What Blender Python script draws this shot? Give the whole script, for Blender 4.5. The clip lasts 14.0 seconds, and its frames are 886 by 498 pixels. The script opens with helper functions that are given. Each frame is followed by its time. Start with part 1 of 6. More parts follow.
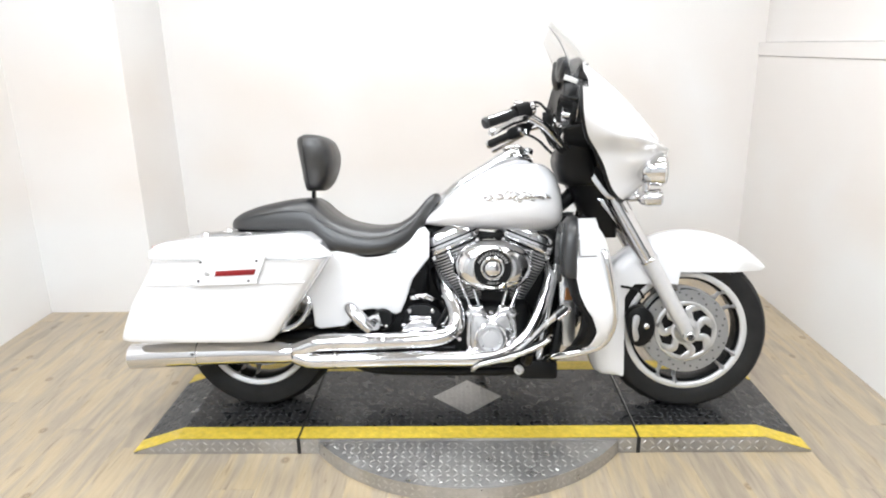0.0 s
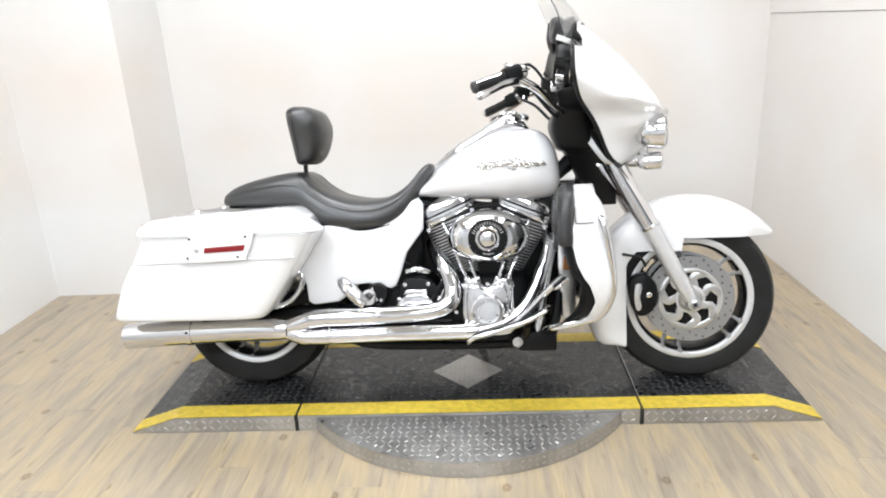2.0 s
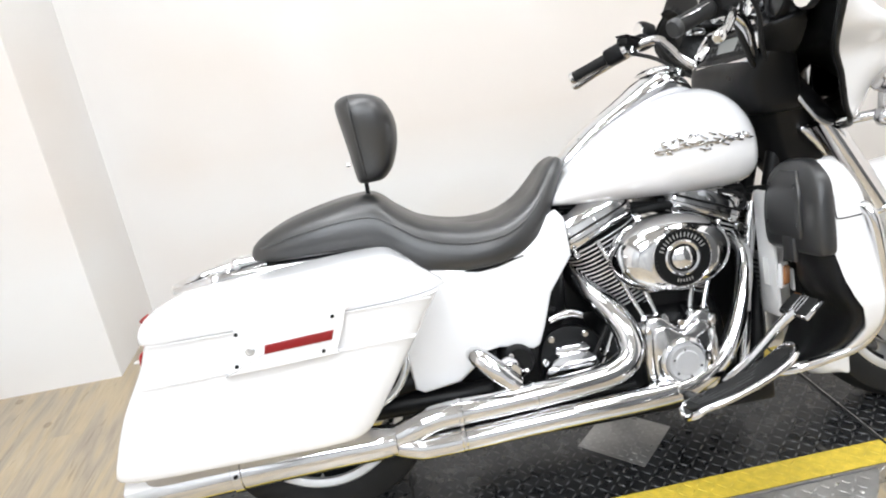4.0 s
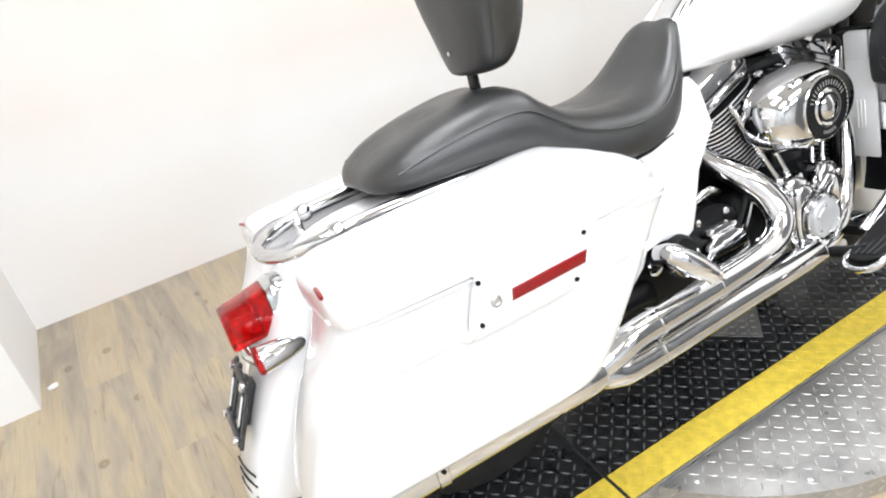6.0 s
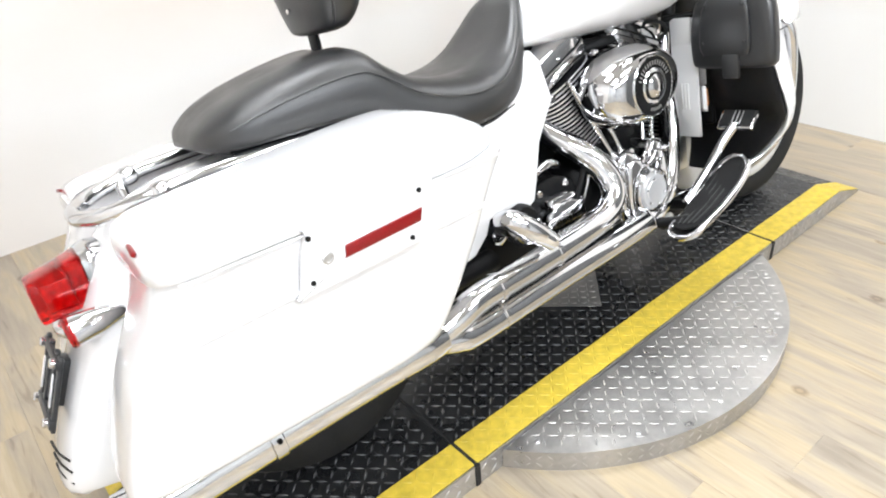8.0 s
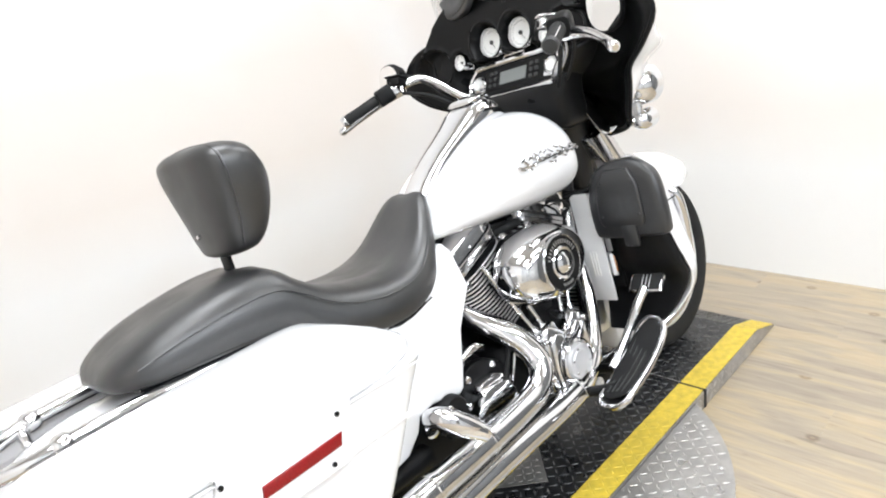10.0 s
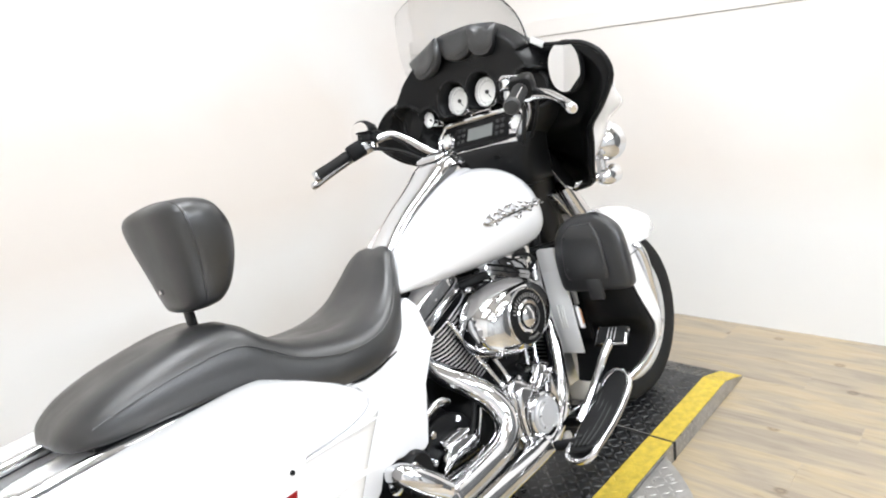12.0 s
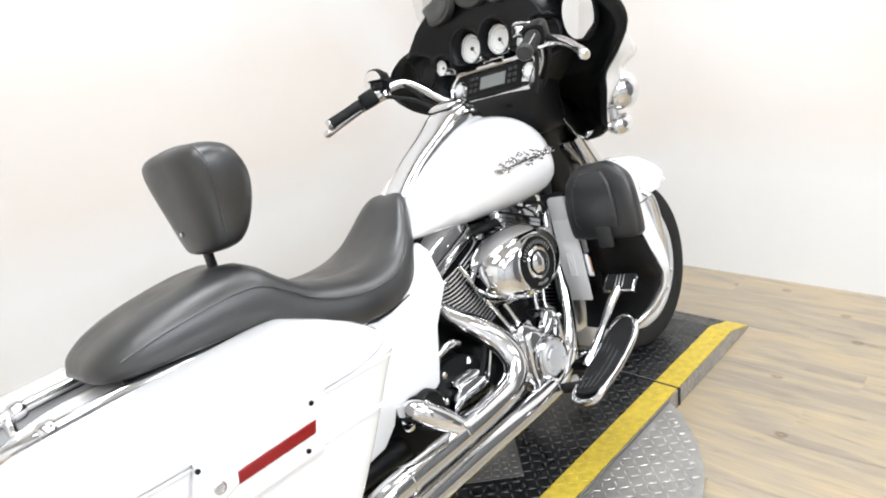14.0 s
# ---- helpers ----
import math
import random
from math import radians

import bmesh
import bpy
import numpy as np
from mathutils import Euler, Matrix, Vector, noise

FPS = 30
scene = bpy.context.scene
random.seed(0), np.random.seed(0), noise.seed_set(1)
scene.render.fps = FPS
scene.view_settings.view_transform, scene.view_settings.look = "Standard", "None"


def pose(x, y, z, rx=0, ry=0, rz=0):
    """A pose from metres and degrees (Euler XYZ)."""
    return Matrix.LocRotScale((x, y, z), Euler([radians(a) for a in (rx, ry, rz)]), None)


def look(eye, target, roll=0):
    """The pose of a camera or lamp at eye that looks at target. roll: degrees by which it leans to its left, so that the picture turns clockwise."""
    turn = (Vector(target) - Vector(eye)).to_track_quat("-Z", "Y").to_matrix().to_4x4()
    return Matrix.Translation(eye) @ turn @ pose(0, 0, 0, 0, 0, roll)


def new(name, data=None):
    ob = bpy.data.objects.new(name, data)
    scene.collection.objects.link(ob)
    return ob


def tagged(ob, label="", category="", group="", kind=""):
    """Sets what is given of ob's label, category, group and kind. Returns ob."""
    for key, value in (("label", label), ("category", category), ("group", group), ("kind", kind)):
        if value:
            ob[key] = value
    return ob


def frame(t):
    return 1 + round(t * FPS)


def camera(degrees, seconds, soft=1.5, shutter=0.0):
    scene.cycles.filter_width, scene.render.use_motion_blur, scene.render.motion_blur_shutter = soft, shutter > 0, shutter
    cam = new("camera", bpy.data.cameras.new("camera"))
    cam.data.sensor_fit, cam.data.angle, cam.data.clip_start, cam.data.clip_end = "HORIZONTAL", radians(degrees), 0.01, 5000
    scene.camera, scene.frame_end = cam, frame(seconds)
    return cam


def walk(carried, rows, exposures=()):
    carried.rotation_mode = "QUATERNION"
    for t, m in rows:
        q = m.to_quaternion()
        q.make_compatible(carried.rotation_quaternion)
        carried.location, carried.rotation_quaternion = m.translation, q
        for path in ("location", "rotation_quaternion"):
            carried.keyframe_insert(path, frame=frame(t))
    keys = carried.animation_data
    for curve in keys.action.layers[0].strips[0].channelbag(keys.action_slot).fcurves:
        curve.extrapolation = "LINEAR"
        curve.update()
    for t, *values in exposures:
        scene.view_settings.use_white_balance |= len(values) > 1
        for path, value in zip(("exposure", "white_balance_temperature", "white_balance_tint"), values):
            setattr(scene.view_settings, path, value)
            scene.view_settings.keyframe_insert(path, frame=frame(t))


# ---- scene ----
cam = camera(66.7, 14.0, 2.0)
PATH = [
    (0, (-0.009, -2.477, 1.409), (-0.067, -0.563, 0.831), -1.2),
    (0.5, (-0.007, -2.476, 1.414), (-0.069, -0.563, 0.833), -1.4),
    (1, (-0.005, -2.479, 1.411), (-0.054, -0.564, 0.838), -1.7),
    (1.5, (0.002, -2.472, 1.41), (-0.037, -0.562, 0.819), -2.1),
    (2, (0.084, -2.424, 1.363), (-0.039, -0.531, 0.727), -3.2),
    (2.5, (0.083, -2.304, 1.28), (-0.099, -0.423, 0.625), -1.4),
    (3, (-0.116, -2.08, 1.287), (0.041, -0.263, 0.466), -10.4),
    (3.5, (-0.306, -1.87, 1.288), (-0.145, -0.002, 0.59), -7.0),
    (4, (-0.568, -1.583, 1.299), (-0.397, 0.278, 0.588), -8.5),
    (4.2, (-0.686, -1.507, 1.28), (-0.46, 0.346, 0.561), -11.8),
    (6.3, (-1.297, -1.057, 1.241), (-0.556, 0.475, 0.19), -10.2),
    (6.5, (-1.324, -1.072, 1.207), (-0.653, 0.451, 0.098), -8.6),
    (7, (-1.352, -1.075, 1.162), (-0.789, 0.36, -0.113), -6.5),
    (7.5, (-1.302, -1.085, 1.165), (-0.534, 0.34, -0.009), -5.5),
    (8, (-1.218, -1.106, 1.189), (-0.183, 0.246, 0.14), -5.1),
    (8.5, (-1.189, -1.109, 1.23), (-0.062, 0.269, 0.318), -6.2),
    (8.7, (-1.182, -1.108, 1.236), (-0.035, 0.277, 0.362), -7.7),
    (10.8, (-1.149, -1.131, 1.287), (0.218, 0.194, 0.676), -7.6),
    (11, (-1.152, -1.144, 1.284), (0.213, 0.186, 0.678), -7.9),
    (11.5, (-1.141, -1.151, 1.281), (0.232, 0.173, 0.677), -8.5),
    (12, (-1.138, -1.151, 1.288), (0.26, 0.171, 0.743), -7.6),
    (12.5, (-1.139, -1.153, 1.287), (0.239, 0.184, 0.73), -6.6),
    (13, (-1.142, -1.152, 1.293), (0.231, 0.191, 0.734), -6.5),
    (13.5, (-1.142, -1.159, 1.295), (0.225, 0.19, 0.736), -6.4),
    (14, (-1.167, -1.172, 1.277), (0.169, 0.159, 0.611), -7.7),
]
EXPOSURES = ((0.0, -0.07), (1.5, -0.11), (2.0, -0.12), (3.0, -0.12), (4.2, -0.09), (6.3, 0.06), (7.0, 0.12), (8.0, 0.06), (8.7, 0.04), (11.0, -0.04), (12.5, -0.07), (14.0, -0.10))
walk(cam, [(t, look(eye, target, roll)) for t, eye, target, roll in PATH], EXPOSURES)

# ---- world and lights ----
world = bpy.data.worlds.new("showroom_air")
world.use_nodes = True
world.node_tree.nodes["Background"].inputs[0].default_value = (0.9, 0.95, 1.0, 1)
world.node_tree.nodes["Background"].inputs[1].default_value = 0.15
scene.world = world
LAMP_WATTS = 24.0
Z_CEIL = 2.9      # height of the ceiling


# ---- helpers of this scene ----
def nodes_of(name):
    m = bpy.data.materials.new(name)
    m.use_nodes = True
    nt = m.node_tree
    return m, nt, nt.nodes["Principled BSDF"]


def surface(name, colour, rough=0.5, metal=0.0, coat=0.0, spec=0.5, grain=None, bump=None, wear=None):
    """A procedural surface. grain: (scale, amount) of colour change; bump: (scale, strength, distance); wear: (scale, amount) of roughness change."""
    m, nt, b = nodes_of(name)
    L = nt.links.new
    b.inputs["Base Color"].default_value = (*colour, 1)
    b.inputs["Roughness"].default_value = rough
    b.inputs["Metallic"].default_value = metal
    b.inputs["Coat Weight"].default_value = coat
    b.inputs["Coat Roughness"].default_value = 0.04
    b.inputs["Specular IOR Level"].default_value = spec
    tc = nt.nodes.new("ShaderNodeTexCoord")

    def tex(scale, detail=4.0):
        n = nt.nodes.new("ShaderNodeTexNoise")
        n.inputs["Scale"].default_value = scale
        n.inputs["Detail"].default_value = detail
        L(tc.outputs["Object"], n.inputs["Vector"])
        return n

    def spread(source, low, high):
        r = nt.nodes.new("ShaderNodeMapRange")
        r.inputs["From Min"].default_value, r.inputs["From Max"].default_value = 0.3, 0.7
        r.inputs["To Min"].default_value, r.inputs["To Max"].default_value = low, high
        L(source, r.inputs["Value"])
        return r.outputs[0]

    if grain:
        n = tex(grain[0])
        n2 = tex(grain[0] * 9, 2.0)
        add = nt.nodes.new("ShaderNodeMath")
        add.operation = "MULTIPLY_ADD"
        add.inputs[1].default_value = 0.35
        L(n2.outputs[0], add.inputs[0])
        L(n.outputs[0], add.inputs[2])
        sub = nt.nodes.new("ShaderNodeMath")
        sub.operation = "SUBTRACT"
        sub.inputs[1].default_value = 0.175
        L(add.outputs[0], sub.inputs[0])
        hsv = nt.nodes.new("ShaderNodeHueSaturation")
        hsv.inputs["Color"].default_value = (*colour, 1)
        L(spread(sub.outputs[0], 1 - grain[1], 1 + grain[1]), hsv.inputs["Value"])
        L(hsv.outputs[0], b.inputs["Base Color"])
    if wear:
        L(spread(tex(wear[0], 6.0).outputs[0], max(rough - wear[1], 0.02), rough + wear[1]), b.inputs["Roughness"])
    if bump:
        bp = nt.nodes.new("ShaderNodeBump")
        bp.inputs["Strength"].default_value, bp.inputs["Distance"].default_value = bump[1], bump[2]
        L(tex(bump[0], 3.0).outputs[0], bp.inputs["Height"])
        L(bp.outputs[0], b.inputs["Normal"])
    return m


def glowing(name, colour, strength):
    m, nt, b = nodes_of(name)
    b.inputs["Base Color"].default_value = (*colour, 1)
    b.inputs["Emission Color"].default_value = (*colour, 1)
    b.inputs["Emission Strength"].default_value = strength
    return m


def glass(name, colour, rough, alpha):
    m, nt, b = nodes_of(name)
    b.inputs["Base Color"].default_value = (*colour, 1)
    b.inputs["Roughness"].default_value = rough
    b.inputs["Transmission Weight"].default_value = alpha
    b.inputs["IOR"].default_value = 1.45
    return m


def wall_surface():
    """White emulsion with broad, faint, warm clouding, a patchy tan band at hip height and roller texture."""
    m, nt, b = nodes_of("wall_paint")
    L = nt.links.new
    tc = nt.nodes.new("ShaderNodeTexCoord")
    cloud = nt.nodes.new("ShaderNodeTexNoise")
    cloud.inputs["Scale"].default_value, cloud.inputs["Detail"].default_value = 0.85, 2.5
    roller = nt.nodes.new("ShaderNodeTexNoise")
    roller.inputs["Scale"].default_value, roller.inputs["Detail"].default_value = 160.0, 3.0
    for n in (cloud, roller):
        L(tc.outputs["Object"], n.inputs["Vector"])
    ramp = nt.nodes.new("ShaderNodeValToRGB")
    ramp.color_ramp.elements[0].position, ramp.color_ramp.elements[0].color = 0.36, (0.785, 0.752, 0.724, 1)
    ramp.color_ramp.elements[1].position, ramp.color_ramp.elements[1].color = 0.58, (0.815, 0.815, 0.81, 1)
    L(cloud.outputs[0], ramp.inputs[0])
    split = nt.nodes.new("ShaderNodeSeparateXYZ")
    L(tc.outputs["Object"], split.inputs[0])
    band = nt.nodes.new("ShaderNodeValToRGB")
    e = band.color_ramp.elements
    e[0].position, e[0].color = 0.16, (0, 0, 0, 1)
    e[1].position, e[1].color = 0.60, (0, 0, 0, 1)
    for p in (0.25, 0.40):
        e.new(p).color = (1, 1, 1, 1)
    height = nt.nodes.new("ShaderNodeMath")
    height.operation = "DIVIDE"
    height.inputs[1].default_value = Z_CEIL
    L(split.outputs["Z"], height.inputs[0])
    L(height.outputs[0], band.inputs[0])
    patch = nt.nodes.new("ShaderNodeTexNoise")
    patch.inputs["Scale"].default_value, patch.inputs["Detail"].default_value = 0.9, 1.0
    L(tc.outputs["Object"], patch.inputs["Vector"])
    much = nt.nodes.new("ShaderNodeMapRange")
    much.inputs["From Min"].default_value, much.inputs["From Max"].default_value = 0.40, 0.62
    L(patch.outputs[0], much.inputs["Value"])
    # height band times noise patches: how much tan is multiplied in
    tan_amount = nt.nodes.new("ShaderNodeMath")
    tan_amount.operation = "MULTIPLY"
    L(band.outputs[0], tan_amount.inputs[0])
    L(much.outputs[0], tan_amount.inputs[1])
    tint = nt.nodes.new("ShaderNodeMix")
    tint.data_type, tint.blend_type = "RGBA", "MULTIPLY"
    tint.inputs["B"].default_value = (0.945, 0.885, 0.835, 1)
    L(tan_amount.outputs[0], tint.inputs["Factor"])
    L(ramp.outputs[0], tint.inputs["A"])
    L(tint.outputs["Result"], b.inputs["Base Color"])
    b.inputs["Roughness"].default_value = 0.55
    bp = nt.nodes.new("ShaderNodeBump")
    bp.inputs["Strength"].default_value, bp.inputs["Distance"].default_value = 0.08, 0.0008
    L(roller.outputs[0], bp.inputs["Height"])
    L(bp.outputs[0], b.inputs["Normal"])
    return m


WHITE_PAINT = surface("white_paint", (0.80, 0.80, 0.81), 0.22, coat=1.0, wear=(6, 0.05))
CHROME = surface("chrome", (0.70, 0.70, 0.71), 0.085, metal=1.0, wear=(25, 0.03))
SATIN_METAL = surface("satin_metal", (0.62, 0.62, 0.62), 0.36, metal=0.9, wear=(40, 0.06), grain=(30, 0.03))
PALE_METAL = surface("pale_metal", (0.80, 0.80, 0.805), 0.38, metal=0.1, wear=(30, 0.06))
DISC_STEEL = surface("disc_steel", (0.36, 0.36, 0.36), 0.40, metal=0.7, wear=(60, 0.06), grain=(60, 0.04))
ALLOY = surface("machined_alloy", (0.66, 0.66, 0.665), 0.46, metal=0.6, wear=(60, 0.06), grain=(50, 0.03))
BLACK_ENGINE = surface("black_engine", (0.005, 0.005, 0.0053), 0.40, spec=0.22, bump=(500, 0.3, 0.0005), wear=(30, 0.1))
BLACK_PLASTIC = surface("black_plastic", (0.007, 0.007, 0.0074), 0.42, spec=0.16, bump=(900, 0.12, 0.0004), wear=(20, 0.08))
SATIN_BLACK = surface("satin_black", (0.006, 0.0061, 0.0064), 0.34, spec=0.20, bump=(900, 0.08, 0.0004), wear=(9, 0.08))
GLOVE_GREY = surface("glove_grey", (0.015, 0.0153, 0.0165), 0.36, spec=0.8, bump=(900, 0.1, 0.0004), wear=(8, 0.06))
GREY_PLASTIC = surface("grey_plastic", (0.026, 0.0265, 0.0275), 0.40, spec=0.5, bump=(900, 0.12, 0.0004))
LEATHER = surface("leather", (0.0125, 0.0126, 0.0132), 0.39, spec=0.95, bump=(260, 0.35, 0.0006), wear=(12, 0.08), grain=(8, 0.2))
RUBBER = surface("rubber", (0.010, 0.010, 0.010), 0.66, spec=0.3, bump=(220, 0.2, 0.0006), grain=(18, 0.25))
RED_LENS = glass("red_lens", (0.95, 0.012, 0.014), 0.05, 0.95)
RED_INNER = surface("red_inner", (0.62, 0.010, 0.011), 0.25, spec=0.5, grain=(90, 0.4), bump=(120, 0.6, 0.002))
RED_REFLECTOR = surface("red_reflector", (0.22, 0.006, 0.007), 0.30, coat=0.1, spec=0.4, grain=(400, 0.25))
AMBER = surface("amber_reflector", (0.48, 0.21, 0.08), 0.25, coat=0.6)
GAUGE_WHITE = surface("gauge_white", (0.78, 0.78, 0.76), 0.5)
SCREEN_GREY = surface("screen_grey", (0.16, 0.17, 0.165), 0.2)
CLEAR = glass("clear_acrylic", (0.93, 0.93, 0.925), 0.02, 0.97)
MIRROR = surface("mirror_glass", (0.9, 0.9, 0.9), 0.01, metal=1.0)
TREAD_BLACK = surface("tread_black", (0.0125, 0.0128, 0.0135), 0.31, spec=0.7, grain=(14, 0.35), wear=(30, 0.12), bump=(120, 0.15, 0.0006))
TREAD_WORN = surface("tread_worn", (0.095, 0.096, 0.098), 0.46, metal=0.3, grain=(40, 0.4), wear=(60, 0.12))
TREAD_STEEL = surface("tread_steel", (0.43, 0.422, 0.408), 0.38, metal=0.8, grain=(6, 0.2), wear=(25, 0.12), bump=(90, 0.12, 0.0006))
TREAD_BRIGHT = surface("tread_bright", (0.52, 0.51, 0.50), 0.44, metal=0.65, grain=(30, 0.2), wear=(40, 0.1))
YELLOW = surface("yellow_paint", (0.65, 0.485, 0.058), 0.44, grain=(45, 0.16), wear=(30, 0.1), bump=(140, 0.2, 0.0008))
SEAM_BROWN = surface("seam_brown", (0.28, 0.22, 0.145), 0.7, grain=(30, 0.2))
SEAM_GREY = surface("seam_grey", (0.66, 0.66, 0.665), 0.5, grain=(30, 0.1))
SEAM_BLACK = surface("seam_black", (0.012, 0.012, 0.012), 0.7, grain=(30, 0.2))
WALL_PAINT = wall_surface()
CEILING_PAINT = surface("ceiling_paint", (0.72, 0.72, 0.715), 0.7, grain=(2, 0.03))
UNSEEN_PALE = surface("unseen_pale", (0.52, 0.52, 0.515), 0.6, grain=(1.2, 0.2))
UNSEEN_DARK = surface("unseen_dark", (0.10, 0.10, 0.10), 0.6, grain=(1.2, 0.3))
LAMP_GLOW = glowing("lamp_glow", (1.0, 0.98, 0.95), 7.0)


def plank_surface():
    """Printed oak strips: honey and grey-brown zones, dark grain lines, knots."""
    m, nt, b = nodes_of("oak_plank")
    L = nt.links.new
    info = nt.nodes.new("ShaderNodeObjectInfo")
    geo = nt.nodes.new("ShaderNodeNewGeometry")
    shift = nt.nodes.new("ShaderNodeVectorMath")
    shift.operation = "MULTIPLY_ADD"
    shift.inputs[1].default_value = (31.0, 17.0, 5.0)
    L(info.outputs["Random"], shift.inputs[0])
    L(geo.outputs["Position"], shift.inputs[2])

    def noise(stretch, scale, detail, distortion=0.0):
        mp = nt.nodes.new("ShaderNodeMapping")
        mp.inputs["Scale"].default_value = (1.0, stretch, 1.0)
        L(shift.outputs[0], mp.inputs["Vector"])
        n = nt.nodes.new("ShaderNodeTexNoise")
        n.inputs["Scale"].default_value, n.inputs["Detail"].default_value, n.inputs["Distortion"].default_value = scale, detail, distortion
        L(mp.outputs[0], n.inputs["Vector"])
        return n.outputs[0]

    def ramp(source, *stops):
        r = nt.nodes.new("ShaderNodeValToRGB")
        e = r.color_ramp.elements
        e[0].position, e[0].color = stops[0][0], (*stops[0][1], 1)
        e[1].position, e[1].color = stops[-1][0], (*stops[-1][1], 1)
        for p, c in stops[1:-1]:
            e.new(p).color = (*c, 1)
        L(source, r.inputs[0])
        return r.outputs[0]

    def multiply(a, c, amount):
        mx = nt.nodes.new("ShaderNodeMix")
        mx.data_type, mx.blend_type = "RGBA", "MULTIPLY"
        mx.inputs["Factor"].default_value = amount
        L(a, mx.inputs["A"])
        L(c, mx.inputs["B"])
        return mx.outputs["Result"]

    zone = nt.nodes.new("ShaderNodeMath")
    zone.operation = "MULTIPLY_ADD"
    zone.inputs[1].default_value = 0.09
    L(info.outputs["Random"], zone.inputs[0])
    L(noise(0.15, 13.0, 7.0, 1.1), zone.inputs[2])
    base = ramp(zone.outputs[0], (0.32, (0.262, 0.218, 0.165)), (0.44, (0.325, 0.273, 0.207)), (0.54, (0.380, 0.315, 0.226)), (0.64, (0.425, 0.339, 0.214)), (0.76, (0.450, 0.374, 0.256)))
    fine = noise(0.08, 110.0, 6.0, 0.6)
    streak = ramp(noise(0.09, 34.0, 4.0, 1.8), (0.30, (0.50, 0.45, 0.40)), (0.37, (0.94, 0.93, 0.92)), (0.50, (1.0, 1.0, 1.0)))
    grain = ramp(fine, (0.30, (0.80, 0.78, 0.75)), (0.62, (1.06, 1.06, 1.06)))
    km = nt.nodes.new("ShaderNodeMapping")
    km.inputs["Scale"].default_value = (1.0, 0.8, 1.0)
    warp = nt.nodes.new("ShaderNodeTexNoise")
    warp.inputs["Scale"].default_value = 60.0
    wadd = nt.nodes.new("ShaderNodeVectorMath")
    wadd.operation = "MULTIPLY_ADD"
    wadd.inputs[1].default_value = (0.006, 0.006, 0.0)
    L(shift.outputs[0], warp.inputs["Vector"])
    L(warp.outputs["Color"], wadd.inputs[0])
    L(shift.outputs[0], wadd.inputs[2])
    L(wadd.outputs[0], km.inputs["Vector"])
    knots = nt.nodes.new("ShaderNodeTexVoronoi")
    knots.voronoi_dimensions = "2D"
    knots.inputs["Scale"].default_value = 3.2
    L(km.outputs[0], knots.inputs["Vector"])
    knot = ramp(knots.outputs["Distance"], (0.0, (0.80, 0.76, 0.70)), (0.016, (0.72, 0.66, 0.58)), (0.026, (0.46, 0.40, 0.33)), (0.036, (0.62, 0.56, 0.48)), (0.060, (1.0, 1.0, 1.0)))
    colour = multiply(multiply(multiply(base, streak, 0.55), grain, 0.55), knot, 0.9)
    L(colour, b.inputs["Base Color"])
    rough = nt.nodes.new("ShaderNodeMapRange")
    rough.inputs["To Min"].default_value, rough.inputs["To Max"].default_value = 0.24, 0.42
    b.inputs["Specular IOR Level"].default_value = 1.0
    L(fine, rough.inputs["Value"])
    L(rough.outputs[0], b.inputs["Roughness"])
    bp = nt.nodes.new("ShaderNodeBump")
    bp.inputs["Strength"].default_value, bp.inputs["Distance"].default_value = 0.25, 0.0012
    L(fine, bp.inputs["Height"])
    L(bp.outputs[0], b.inputs["Normal"])
    return m


OAK = plank_surface()


# ---- mesh tools ----
def part(name, bm, material, parent=None, label="", smooth=True, m=None, sharp=38):
    """Links a bmesh as one mesh object under a thing or a part."""
    if m is not None:
        bm.transform(m)
    bmesh.ops.recalc_face_normals(bm, faces=bm.faces[:])
    me = bpy.data.meshes.new(name)
    bm.to_mesh(me)
    bm.free()
    if smooth:
        me.polygons.foreach_set("use_smooth", [True] * len(me.polygons))
        me.set_sharp_from_angle(angle=radians(sharp))
    me.materials.append(material)
    ob = new(name, me)
    ob.parent = parent
    if label:
        ob["label"] = label
    return ob


def thing(name, label, category, at=None, group="", kind=""):
    ob = new(name)
    ob.empty_display_size = 0.1
    if at is not None:
        ob.matrix_basis = at
    return tagged(ob, label, category, group, kind)


def joined(*meshes):
    """Several bmeshes in one."""
    bm = bmesh.new()
    for other in meshes:
        me = bpy.data.meshes.new("tmp")
        other.to_mesh(me)
        other.free()
        bm.from_mesh(me)
        bpy.data.meshes.remove(me)
    return bm


def box(x0, x1, y0, y1, z0, z1, bevel=0.0, segments=2, m=None):
    bm = bmesh.new()
    bmesh.ops.create_cube(bm, size=1.0)
    bm.transform(Matrix.Translation(((x0 + x1) / 2, (y0 + y1) / 2, (z0 + z1) / 2)) @ Matrix.Diagonal((x1 - x0, y1 - y0, z1 - z0, 1)))
    if bevel:
        bmesh.ops.bevel(bm, geom=bm.edges[:], offset=bevel, segments=segments, affect="EDGES", profile=0.5)
    if m is not None:
        bm.transform(m)
    return bm


def loft(rings, cap=True, closed=True):
    """Skin over rings of equal length."""
    bm = bmesh.new()
    vs = [[bm.verts.new(p) for p in r] for r in rings]
    n = len(rings[0])
    for a, b in zip(vs, vs[1:]):
        for i in range(n if closed else n - 1):
            j = (i + 1) % n
            bm.faces.new((a[i], a[j], b[j], b[i]))
    if cap and closed:
        bm.faces.new(vs[0])
        bm.faces.new(vs[-1][::-1])
    return bm


